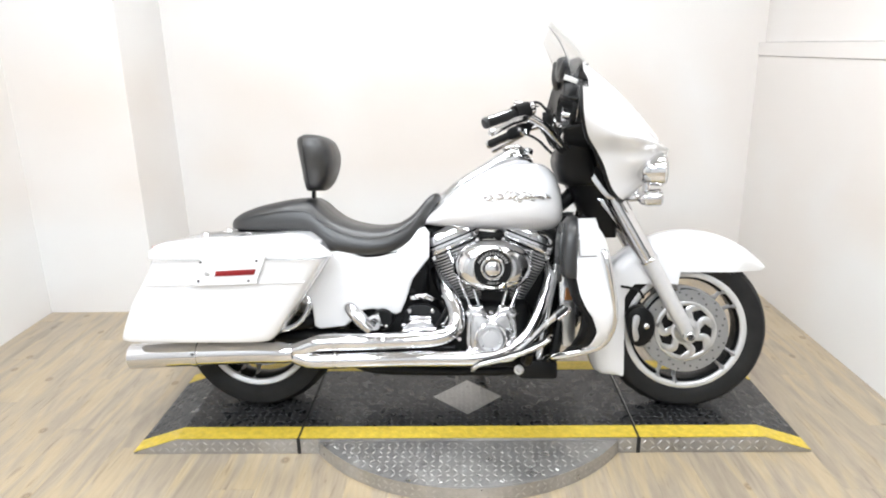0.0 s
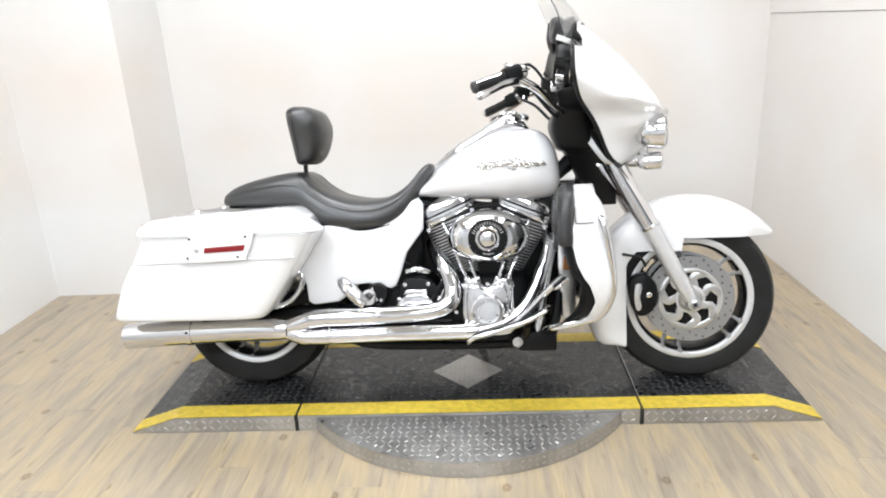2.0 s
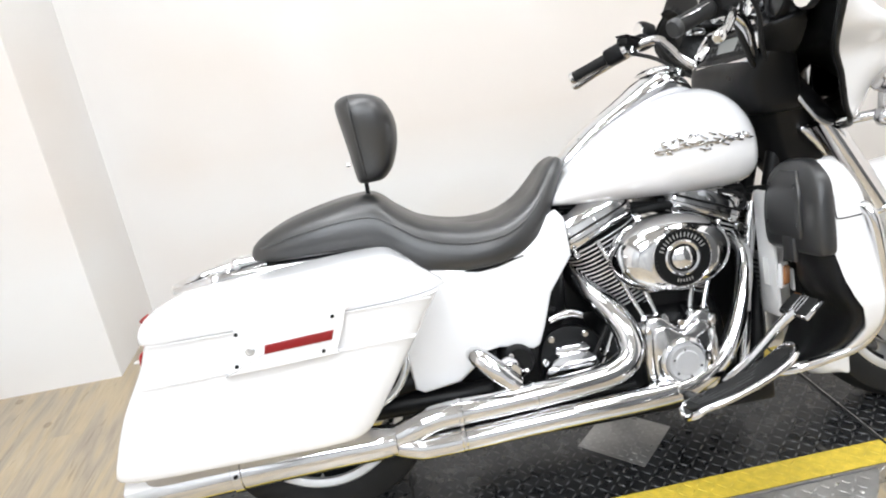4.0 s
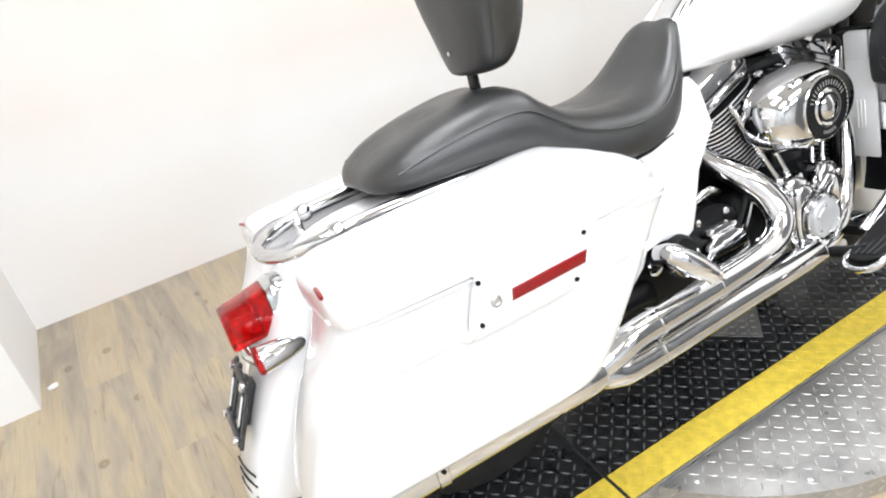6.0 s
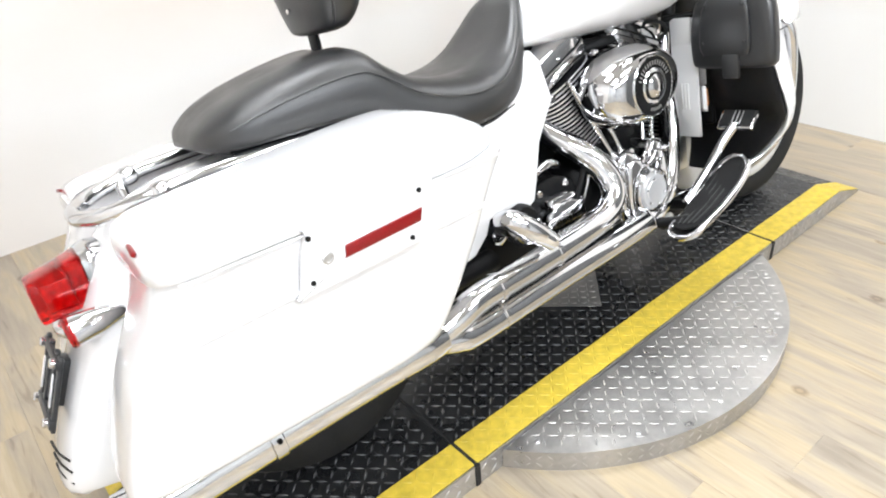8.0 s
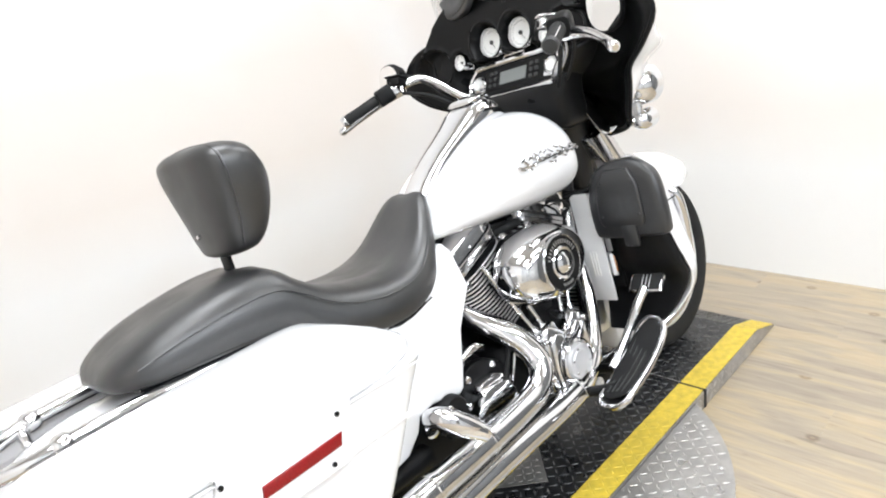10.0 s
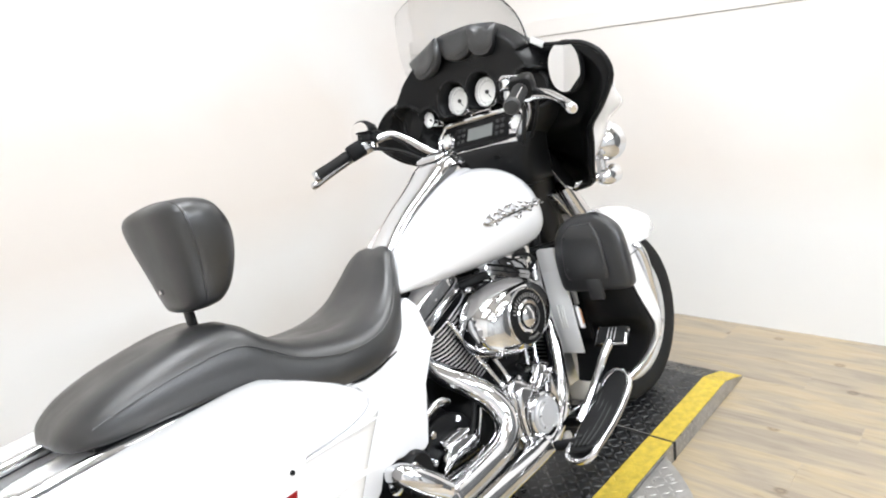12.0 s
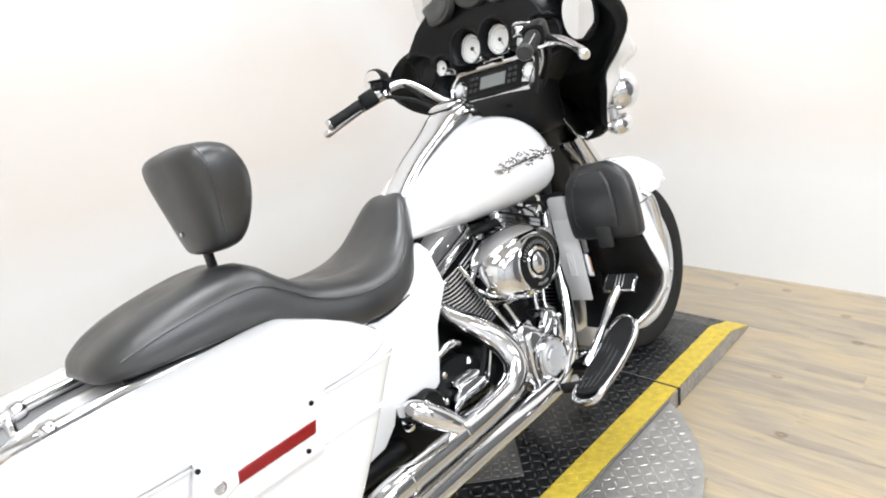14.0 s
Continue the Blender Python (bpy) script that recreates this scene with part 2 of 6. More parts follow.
def glide(rows, k=4):
    """Rows of numbers, made denser along a smooth curve through them."""
    rows = [np.array(r, float) for r in rows]
    pts = [2 * rows[0] - rows[1], *rows, 2 * rows[-1] - rows[-2]]
    out = []
    for i in range(1, len(pts) - 2):
        p0, p1, p2, p3 = pts[i - 1:i + 3]
        for s in range(k):
            t = s / k
            out.append(0.5 * (2 * p1 + (p2 - p0) * t + (2 * p0 - 5 * p1 + 4 * p2 - p3) * t * t + (3 * p1 - p0 - 3 * p2 + p3) * t ** 3))
    out.append(rows[-1])
    return out


def oval(n, power):
    """Unit points of a rounded square."""
    pts = []
    for i in range(n):
        a = 2 * math.pi * i / n
        c, s = math.cos(a), math.sin(a)
        pts.append((math.copysign(abs(c) ** (2 / power), c), math.copysign(abs(s) ** (2 / power), s)))
    return pts


def tube(path, radius, seg=12, k=5, cap=True):
    """A round pipe along a smooth path; radius is a number or one for each point."""
    radii = radius if isinstance(radius, (list, tuple)) else [radius] * len(path)
    rows = glide([(*p, r) for p, r in zip(path, radii)], k) if k > 1 else [np.array((*p, r)) for p, r in zip(path, radii)]
    rings, up = [], None
    for i, r in enumerate(rows):
        a, b = rows[max(i - 1, 0)], rows[min(i + 1, len(rows) - 1)]
        d = Vector((b - a)[:3]).normalized()
        if up is None:
            up = d.orthogonal().normalized()
        up = (up - d * up.dot(d)).normalized()
        side = d.cross(up)
        rings.append([Vector(r[:3]) + (up * math.cos(t) + side * math.sin(t)) * r[3] for t in (2 * math.pi * j / seg for j in range(seg))])
    return loft(rings, cap)


def along(p, q):
    """The pose whose z axis runs from p to q."""
    d = Vector(q) - Vector(p)
    return Matrix.Translation(p) @ d.to_track_quat("Z", "Y").to_matrix().to_4x4()


FACING_RIGHT = pose(0, 0, 0, 90, 0, 0)     # z axis turned to -y


def lathe(profile, seg=32, m=None, cap=True):
    """Turns (radius, height) rows about the z axis."""
    bm = loft([[(max(r, 1e-4) * math.cos(t), max(r, 1e-4) * math.sin(t), h) for t in (2 * math.pi * j / seg for j in range(seg))] for r, h in profile], cap)
    if m is not None:
        bm.transform(m)
    return bm


def ring_solid(profile, seg=48, m=None):
    """Turns a closed (radius, height) outline about the z axis."""
    rings = [[(r * math.cos(t), r * math.sin(t), h) for r, h in profile] for t in (2 * math.pi * j / seg for j in range(seg))]
    bm = loft(rings + [rings[0]], cap=False)
    bmesh.ops.remove_doubles(bm, verts=bm.verts[:], dist=1e-6)
    if m is not None:
        bm.transform(m)
    return bm


def plate(outline, y0, y1, bevel=0.0, bend=None, segments=2, m=None):
    """An (x, z) outline with the thickness y0 to y1; bend adds to y by (x, z)."""
    bm = bmesh.new()
    f = bm.faces.new([bm.verts.new((x, y0, z)) for x, z in outline])
    g = bm.faces.new([bm.verts.new((x, y1, z)) for x, z in outline][::-1])
    fv, gv = list(f.verts), list(g.verts)[::-1]
    n = len(outline)
    for i in range(n):
        bm.faces.new((fv[(i + 1) % n], fv[i], gv[i], gv[(i + 1) % n]))
    bmesh.ops.recalc_face_normals(bm, faces=bm.faces[:])
    if bevel:
        bmesh.ops.bevel(bm, geom=list(f.edges) + list(g.edges), offset=bevel, segments=segments, affect="EDGES", profile=0.5, clamp_overlap=True)
    if bend:
        bmesh.ops.triangulate(bm, faces=[f for f in bm.faces if len(f.verts) > 4])
        for v in bm.verts:
            v.co.y += bend(v.co.x, v.co.z)
    if m is not None:
        bm.transform(m)
    return bm


def rounded(outline, k=4):
    """A smooth closed outline through 2D points."""
    pts = [np.array(p, float) for p in outline]
    n, out = len(pts), []
    for i in range(n):
        p0, p1, p2, p3 = pts[i - 1], pts[i], pts[(i + 1) % n], pts[(i + 2) % n]
        for s in range(k):
            t = s / k
            q = 0.5 * (2 * p1 + (p2 - p0) * t + (2 * p0 - 5 * p1 + 4 * p2 - p3) * t * t + (3 * p1 - p0 - 3 * p2 + p3) * t ** 3)
            out.append((float(q[0]), float(q[1])))
    return out


def stacked(stations, n=28, k=3, axis="z"):
    """A body from rounded rectangles. Stations: level, low1, high1, low2, high2, power. axis z: (x, y) at heights; axis x: (y, z) along x."""
    rings = []
    for lv, a0, a1, b0, b1, p in glide(stations, k):
        r = []
        for c, s in oval(n, p):
            u, v = (a0 + a1) / 2 + c * (a1 - a0) / 2, (b0 + b1) / 2 + s * (b1 - b0) / 2
            r.append((u, v, lv) if axis == "z" else (lv, u, v))
        rings.append(r)
    return loft(rings)


def shell(bm, thickness):
    """Gives an open skin a thickness, inwards."""
    bmesh.ops.recalc_face_normals(bm, faces=bm.faces[:])
    bm.normal_update()
    outer = list(bm.verts)
    faces = list(bm.faces)
    rim = [e for e in bm.edges if len(e.link_faces) == 1]
    twin = {v: bm.verts.new(v.co - v.normal * thickness) for v in outer}
    for f in faces:
        bm.faces.new([twin[v] for v in reversed(f.verts)])
    for e in rim:
        a, b = e.verts
        bm.faces.new((a, b, twin[b], twin[a]))
    return bm


def mirrored(bm):
    """The same mesh on the other side of the y = 0 plane."""
    bm.transform(Matrix.Diagonal((1, -1, 1, 1)))
    bmesh.ops.reverse_faces(bm, faces=bm.faces[:])
    return bm


def bolts(name, places, radius, height, material, parent, facing=FACING_RIGHT, m=None, label="", seg=10):
    """Round bolt heads, each a part, at (x, y, z)."""
    for p in places:
        part(name, lathe([(radius, 0), (radius, height * 0.7), (radius * 0.75, height), (0, height)], seg, Matrix.Translation(p) @ facing), material, parent, label, m=m)


# ---- the room ----
X_LEFT, X_RIGHT, X_NICHE = -2.35, 1.70, -1.73
Y_FRONT, Y_BLOCK, Y_BACK = -5.2, 1.032, 1.577
Y_BOOTH = -1.7


def structure(name, bm, material, label, category):
    return tagged(part(name, bm, material, None, "", smooth=False), label, category, kind="structure")


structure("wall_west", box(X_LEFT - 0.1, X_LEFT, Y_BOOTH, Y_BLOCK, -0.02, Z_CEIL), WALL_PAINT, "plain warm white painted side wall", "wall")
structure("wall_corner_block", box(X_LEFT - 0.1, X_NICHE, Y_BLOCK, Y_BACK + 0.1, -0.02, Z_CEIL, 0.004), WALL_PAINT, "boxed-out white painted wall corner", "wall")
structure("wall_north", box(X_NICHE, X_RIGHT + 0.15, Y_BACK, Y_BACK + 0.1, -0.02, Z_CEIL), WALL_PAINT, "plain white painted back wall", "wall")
structure("wall_east", box(X_RIGHT, X_RIGHT + 0.15, Y_BOOTH, Y_BACK, -0.02, 1.318, 0.002), WALL_PAINT, "white painted lower side wall with patchy tan tint", "wall")
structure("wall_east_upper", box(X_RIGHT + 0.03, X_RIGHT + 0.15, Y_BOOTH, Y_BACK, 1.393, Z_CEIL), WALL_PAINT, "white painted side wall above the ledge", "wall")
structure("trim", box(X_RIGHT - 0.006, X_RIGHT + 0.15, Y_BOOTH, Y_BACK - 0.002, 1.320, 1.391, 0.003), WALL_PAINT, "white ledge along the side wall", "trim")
# unseen walls added to close the room; their tones set fill and reflections
structure("wall_west_far", box(X_LEFT - 0.1, X_LEFT, Y_FRONT - 0.1, Y_BOOTH, -0.02, Z_CEIL), UNSEEN_PALE, "unseen pale wall added beyond the booth", "wall")
# this added side is dark so that the chrome reflects some black
structure("wall_east_far", box(X_RIGHT, X_RIGHT + 0.15, Y_FRONT - 0.1, Y_BOOTH, -0.02, Z_CEIL), UNSEEN_DARK, "unseen dark grey wall added beyond the booth for dark reflections", "wall")
structure("wall_south", box(X_LEFT, X_RIGHT, Y_FRONT - 0.1, Y_FRONT, -0.02, Z_CEIL), UNSEEN_PALE, "unseen pale wall added opposite the motorcycle", "wall")
structure("ceiling", box(X_LEFT - 0.1, X_RIGHT + 0.15, Y_FRONT - 0.1, Y_BACK + 0.1, Z_CEIL, Z_CEIL + 0.08), CEILING_PAINT, "plain white ceiling", "ceiling")
floor = structure("floor", box(X_LEFT, X_RIGHT, Y_FRONT, Y_BACK, -0.06, -0.006), SEAM_BROWN, "greyed oak plank floor with knots and long grain", "floor")


def added_ceiling_light(x, y, share):
    """An unseen ceiling panel, added to light the booth, and the light that it gives."""
    t = thing("added_ceiling_light", "unseen white ceiling panel, added to light the booth", "light", pose(x, y, Z_CEIL), group="ceiling light panels")
    part("diffuser", box(-0.55, 0.55, -0.28, 0.28, -0.012, -0.004, 0.002), LAMP_GLOW, t)
    part("rim", joined(box(-0.6, 0.6, -0.33, -0.285, -0.02, 0), box(-0.6, 0.6, 0.285, 0.33, -0.02, 0), box(-0.6, -0.555, -0.284, 0.284, -0.02, 0), box(0.555, 0.6, -0.284, 0.284, -0.02, 0)), GREY_PLASTIC, t, "thin rim", smooth=False)
    lamp = bpy.data.lights.new("panel_light", "AREA")
    lamp.shape, lamp.size, lamp.size_y, lamp.energy, lamp.color = "RECTANGLE", 1.1, 0.56, LAMP_WATTS * share, (0.87, 0.952, 1.06)
    ob = new("panel_light", lamp)
    ob.matrix_basis = pose(x, y, Z_CEIL - 0.03)
    return t


# unseen panels: places and shares chosen for wall brightness and floor sheen
for lx, ly, share in ((-1.3, -3.7, 2.8), (0.5, -3.7, 2.3), (-1.2, -2.0, 1.15), (0.5, -2.0, 0.40), (-1.15, -0.45, 0.50), (-0.25, 0.35, 0.62), (1.08, -0.42, 0.50)):
    added_ceiling_light(lx, ly, share)

# ---- the lift platform ----
PH = 0.06
PY0, PY1, PX, TIP, KINK = -0.36, 0.245, 0.61, 1.222, 1.055


def slab(x_in, x_kink, x_tip):
    """A platform piece from x_in, level to x_kink and sloped to x_tip."""
    bm = bmesh.new()
    prof = [(x_in, 0.0), (x_in, PH), (x_kink, PH), (x_tip, 0.006), (x_tip, 0.0)] if abs(x_tip - x_kink) > 0.01 else [(x_in, 0), (x_in, PH), (x_tip, PH), (x_tip, 0)]
    a = [bm.verts.new((x, PY0, z)) for x, z in prof]
    b = [bm.verts.new((x, PY1, z)) for x, z in prof]
    bm.faces.new(a)
    bm.faces.new(b[::-1])
    n = len(prof)
    for i in range(n):
        bm.faces.new((a[i], b[i], b[(i + 1) % n], a[(i + 1) % n]))
    return bm


def height_at(x):
    return PH if abs(x) <= KINK else PH - (abs(x) - KINK) / (TIP - KINK) * (PH - 0.006)


def stripe(x0, x1, y0, y1):
    """A painted band that follows the platform's top."""
    xs = sorted({x0, x1, *[k for k in (-KINK, KINK) if min(x0, x1) < k < max(x0, x1)]})
    rings = []
    for x in xs:
        z = height_at(x)
        rings.append([(x, y0, z - 0.002), (x, y0, z + 0.0016), (x, y1, z + 0.0016), (x, y1, z - 0.002)])
    return loft(rings)


def lugs(spots, length=0.0255, width=0.0064, rise=0.0019):
    """Raised tread lugs. Spots: matrix each, z along the surface's normal."""
    verts, faces = [], []
    for m in spots:
        i = len(verts)
        for x, y, z in ((-length / 2, 0, 0), (0, -width / 2, 0), (length / 2, 0, 0), (0, width / 2, 0), (-length * 0.2, 0, rise), (length * 0.2, 0, rise)):
            verts.append(m @ Vector((x, y, z)))
        faces += [(i, i + 1, i + 4), (i + 1, i + 5, i + 4), (i + 1, i + 2, i + 5), (i + 2, i + 3, i + 5), (i + 3, i + 4, i + 5), (i + 3, i, i + 4)]
    me = bpy.data.meshes.new("tmp")
    me.from_pydata([tuple(v) for v in verts], [], faces)
    bm = bmesh.new()
    bm.from_mesh(me)
    bpy.data.meshes.remove(me)
    return bm


def tread_spots(x0, x1, y0, y1, inside, pitch=0.0255):
    out = []
    for i in range(int((x1 - x0) / pitch) + 1):
        for j in range(int((y1 - y0) / pitch) + 1):
            x, y = x0 + (i + 0.5) * pitch, y0 + (j + 0.5) * pitch
            if x < x1 and y < y1 and inside(x, y):
                slope = 0.0 if abs(x) <= KINK else math.degrees(math.atan((PH - 0.006) / (TIP - KINK))) * (1 if x > 0 else -1)
                out.append(Matrix.Translation((x, y, height_at(x) + 0.0002)) @ pose(0, 0, 0, 0, slope, 45 if (i + j) % 2 else -45))
    return out


S = 0.078
DIAMOND = (0.003, -0.062, 0.136)


def in_diamond(x, y, grow=0.0):
    return abs(x - DIAMOND[0]) + abs(y - DIAMOND[1]) < DIAMOND[2] + grow


def platform_section(name, label, x_in, x_kink, x_tip):
    t = thing(name, label, "platform", pose(0, 0, 0), group="lift platform sections")
    lo, hi = min(x_in, x_tip), max(x_in, x_tip)
    part("deck", slab(x_in, x_kink, x_tip), TREAD_BLACK, t, smooth=False)
    part("front_stripe", stripe(x_in, x_tip, PY0 + 0.001, PY0 + S), YELLOW, t, "yellow painted edge stripe", smooth=False)
    part("rear_stripe", stripe(x_in, x_tip, PY1 - S, PY1 - 0.001), YELLOW, t, "yellow painted edge stripe", smooth=False)
    prof = [(x_in, 0.001), (x_in, PH - 0.001), (x_kink, PH - 0.001), (x_tip, 0.005), (x_tip, 0.001)] if abs(x_tip - x_kink) > 0.01 else [(x_in, 0.001), (x_in, PH - 0.001), (x_tip, PH - 0.001), (x_tip, 0.001)]
    part("front_face", plate(prof, PY0 - 0.003, PY0 + 0.001), TREAD_STEEL, t, "bare tread-plate front edge", smooth=False)
    mid = centre = abs(x_tip - x_kink) < 0.01
    ok = (lambda x, y: PY0 + S < y - 0.01 and y + 0.01 < PY1 - S and not (mid and in_diamond(x, y, 0.012)))
    tagged(part("tread", lugs(tread_spots(lo + 0.005, hi - 0.008, PY0, PY1, ok)), TREAD_WORN, t, "black tread-plate lugs, worn bright on top", smooth=False), kind="stuff")
    edge = (lambda x, y: (PY0 + 0.008 < y < PY0 + S - 0.006) or (PY1 - S + 0.006 < y < PY1 - 0.008))
    spots = [Matrix.Translation((0, 0, 0.0016)) @ m for m in tread_spots(lo + 0.005, hi - 0.008, PY0, PY1, edge)]
    tagged(part("stripe_tread", lugs(spots, rise=0.0013), YELLOW, t, "lugs under the yellow paint", smooth=False), kind="stuff")
    wall = []
    for i in range(int((hi - lo) / 0.0285)):
        for j in range(2):
            x, z = lo + (i + 0.5) * 0.0285, 0.017 + j * 0.026
            if z + 0.012 < height_at(x):
                wall.append(Matrix.Translation((x, PY0 - 0.0031, z)) @ pose(0, 0, 0, 90, 0, 0) @ pose(0, 0, 0, 0, 0, 45 if (i + j) % 2 else -45))
    tagged(part("face_tread", lugs(wall), TREAD_BRIGHT, t, "bright lugs on the front edge", smooth=False), kind="stuff")
    return t


platform_section("ramp_section", "black tread-plate ramp section with yellow edge stripes, under the rear wheel", -PX - 0.004, -KINK, -TIP)
platform_section("ramp_section", "black tread-plate ramp section with yellow edge stripes, under the front wheel", PX + 0.004, KINK, TIP)
centre_deck = platform_section("platform_section", "black tread-plate platform with yellow edge stripes and a steel diamond", -PX + 0.004, PX - 0.004, PX - 0.004)
dx, dy, dr = DIAMOND
bm = bmesh.new()
quad = [bm.verts.new(p) for p in ((dx - dr, dy, PH + 0.0012), (dx, dy - dr, PH + 0.0012), (dx + dr, dy, PH + 0.0012), (dx, dy + dr, PH + 0.0012))]
ext = bmesh.ops.extrude_face_region(bm, geom=[bm.faces.new(quad)])
bmesh.ops.translate(bm, verts=[v for v in ext["geom"] if isinstance(v, bmesh.types.BMVert)], vec=(0, 0, -0.003))
part("steel_diamond", bm, TREAD_STEEL, centre_deck, "bare steel diamond", smooth=False)
spots = [m for m in tread_spots(-0.2, 0.2, -0.3, 0.2, lambda x, y: in_diamond(x, y, -0.012), 0.019)]
tagged(part("diamond_tread", lugs([Matrix.Translation((0, 0, 0.0012)) @ m for m in spots], 0.017, 0.005, 0.0012), TREAD_BRIGHT, centre_deck, "bright lugs on the diamond", smooth=False), kind="stuff")
for sx in (-PX, PX):
    if sx > 0:
        # bright strip added where the joint's edge catches the light
        part("lit_joint_edge", box(sx + 0.0042, sx + 0.0066, PY0 + S, PY1 - S, PH, PH + 0.0024), TREAD_BRIGHT, centre_deck, "bright strip painting in the lit edge of the joint", smooth=False)
    part("joint_seal", joined(box(sx - 0.004, sx + 0.004, PY0 + 0.001, PY1 - 0.001, 0.002, PH + 0.0022), box(sx - 0.0065, sx + 0.0065, PY0 - 0.0055, PY0 + 0.001, 0.001, PH + 0.001)), SEAM_BLACK, centre_deck, "black joint between the sections", smooth=False)

# the turntable below the platform
TR, TY, TH = 0.661, 0.02, 0.054
turntable = thing("turntable", "round bare tread-plate turntable step with a worn steel rim", "turntable", pose(0, TY, 0))


def cut_disc(r, h0, h1, bevel=0.0):
    """The part of a disc in front of the platform's edge."""
    y_cut = PY0 - 0.0045 - TY
    a0 = math.asin(y_cut / r)
    pts = [(r * math.cos(a), r * math.sin(a)) for a in np.linspace(a0, -math.pi - a0, 90)]
    bm = bmesh.new()
    lo = [bm.verts.new((x, y, h0)) for x, y in pts]
    hi = [bm.verts.new((x, y, h1)) for x, y in pts]
    f = bm.faces.new(hi)
    bm.faces.new(lo[::-1])
    n = len(pts)
    for i in range(n):
        bm.faces.new((lo[i], lo[(i + 1) % n], hi[(i + 1) % n], hi[i]))
    if bevel:
        bmesh.ops.bevel(bm, geom=list(f.edges), offset=bevel, segments=2, affect="EDGES", profile=0.5)
    return bm


part("disc", cut_disc(TR, 0.0, TH, 0.003), TREAD_STEEL, turntable, sharp=50)
y_front = PY0 - TY - 0.02
spots = []
P = 0.0262
for i in range(-26, 27):
    for j in range(-26, 1):
        x, y = (i + 0.5) * P, (j + 0.5) * P
        if y < y_front and math.hypot(x, y) < TR - 0.016:
            spots.append(Matrix.Translation((x, y, TH + 0.0002)) @ pose(0, 0, 0, 0, 0, 45 if (i + j) % 2 else -45))
tagged(part("disc_tread", lugs(spots, 0.023, 0.0058, 0.0013), TREAD_BRIGHT, turntable, "bright worn lugs on the disc", smooth=False), kind="stuff")
spots = []
for i in range(170):
    a = -2 * math.pi * i / 170
    if TR * math.sin(a) < y_front + 0.01:
        for j in range(2):
            spots.append(pose(0, 0, 0, 0, 0, math.degrees(a)) @ Matrix.Translation((TR + 0.0002, 0, 0.016 + 0.022 * j)) @ pose(0, 0, 0, 0, 90, 0) @ pose(0, 0, 0, 0, 0, 45 if (i + j) % 2 else -45))
tagged(part("rim_tread", lugs(spots, 0.02, 0.005, 0.0012), TREAD_BRIGHT, turntable, "bright lugs round the rim", smooth=False), kind="stuff")
bolts("rim_screw", [((TR - 0.03) * math.cos(a), (TR - 0.03) * math.sin(a), TH) for a in np.radians([-45, -62, -80, -98, -118, -138])], 0.006, 0.003, SATIN_METAL, turntable, Matrix.Identity(4))

# ---- the motorcycle ----
LEAN_LEFT, BIKE_X, BIKE_Y, BIKE_TURN, STEER = 11.66, 0.015, -0.110, -1.52, -2.5
bike = thing("motorcycle", "white touring motorcycle, chrome engine, black seat, leaning on its stand", "motorcycle", pose(BIKE_X, BIKE_Y, PH + 0.0135, -LEAN_LEFT, -0.19, BIKE_TURN))
NECK, FORK_DIR = Vector((0.47, 0, 0.82)), Vector((-0.257, 0, 0.484)).normalized()
TURNED = Matrix.Translation(NECK) @ Matrix.Rotation(radians(STEER), 4, FORK_DIR) @ Matrix.Translation(-NECK)
WF, WR = Vector((0.808, 0, 0.290)), Vector((-0.815, 0, 0.290))
ACROSS = pose(0, 0, 0, 90)      # turns lathe axes to the wheel's axle


def tyre_profile(r_rim, r_out, w):
    pts = [(r_rim, -w * 0.78), (r_rim + 0.010, -w * 0.86), ((r_rim + r_out) / 2, -w), (r_out - 0.022, -w * 0.93), (r_out - 0.008, -w * 0.62), (r_out - 0.001, -w * 0.25), (r_out, 0)]
    return pts + [(r, -h) for r, h in pts[-2::-1]] + [(r_rim - 0.006, w * 0.6), (r_rim - 0.006, -w * 0.6)]


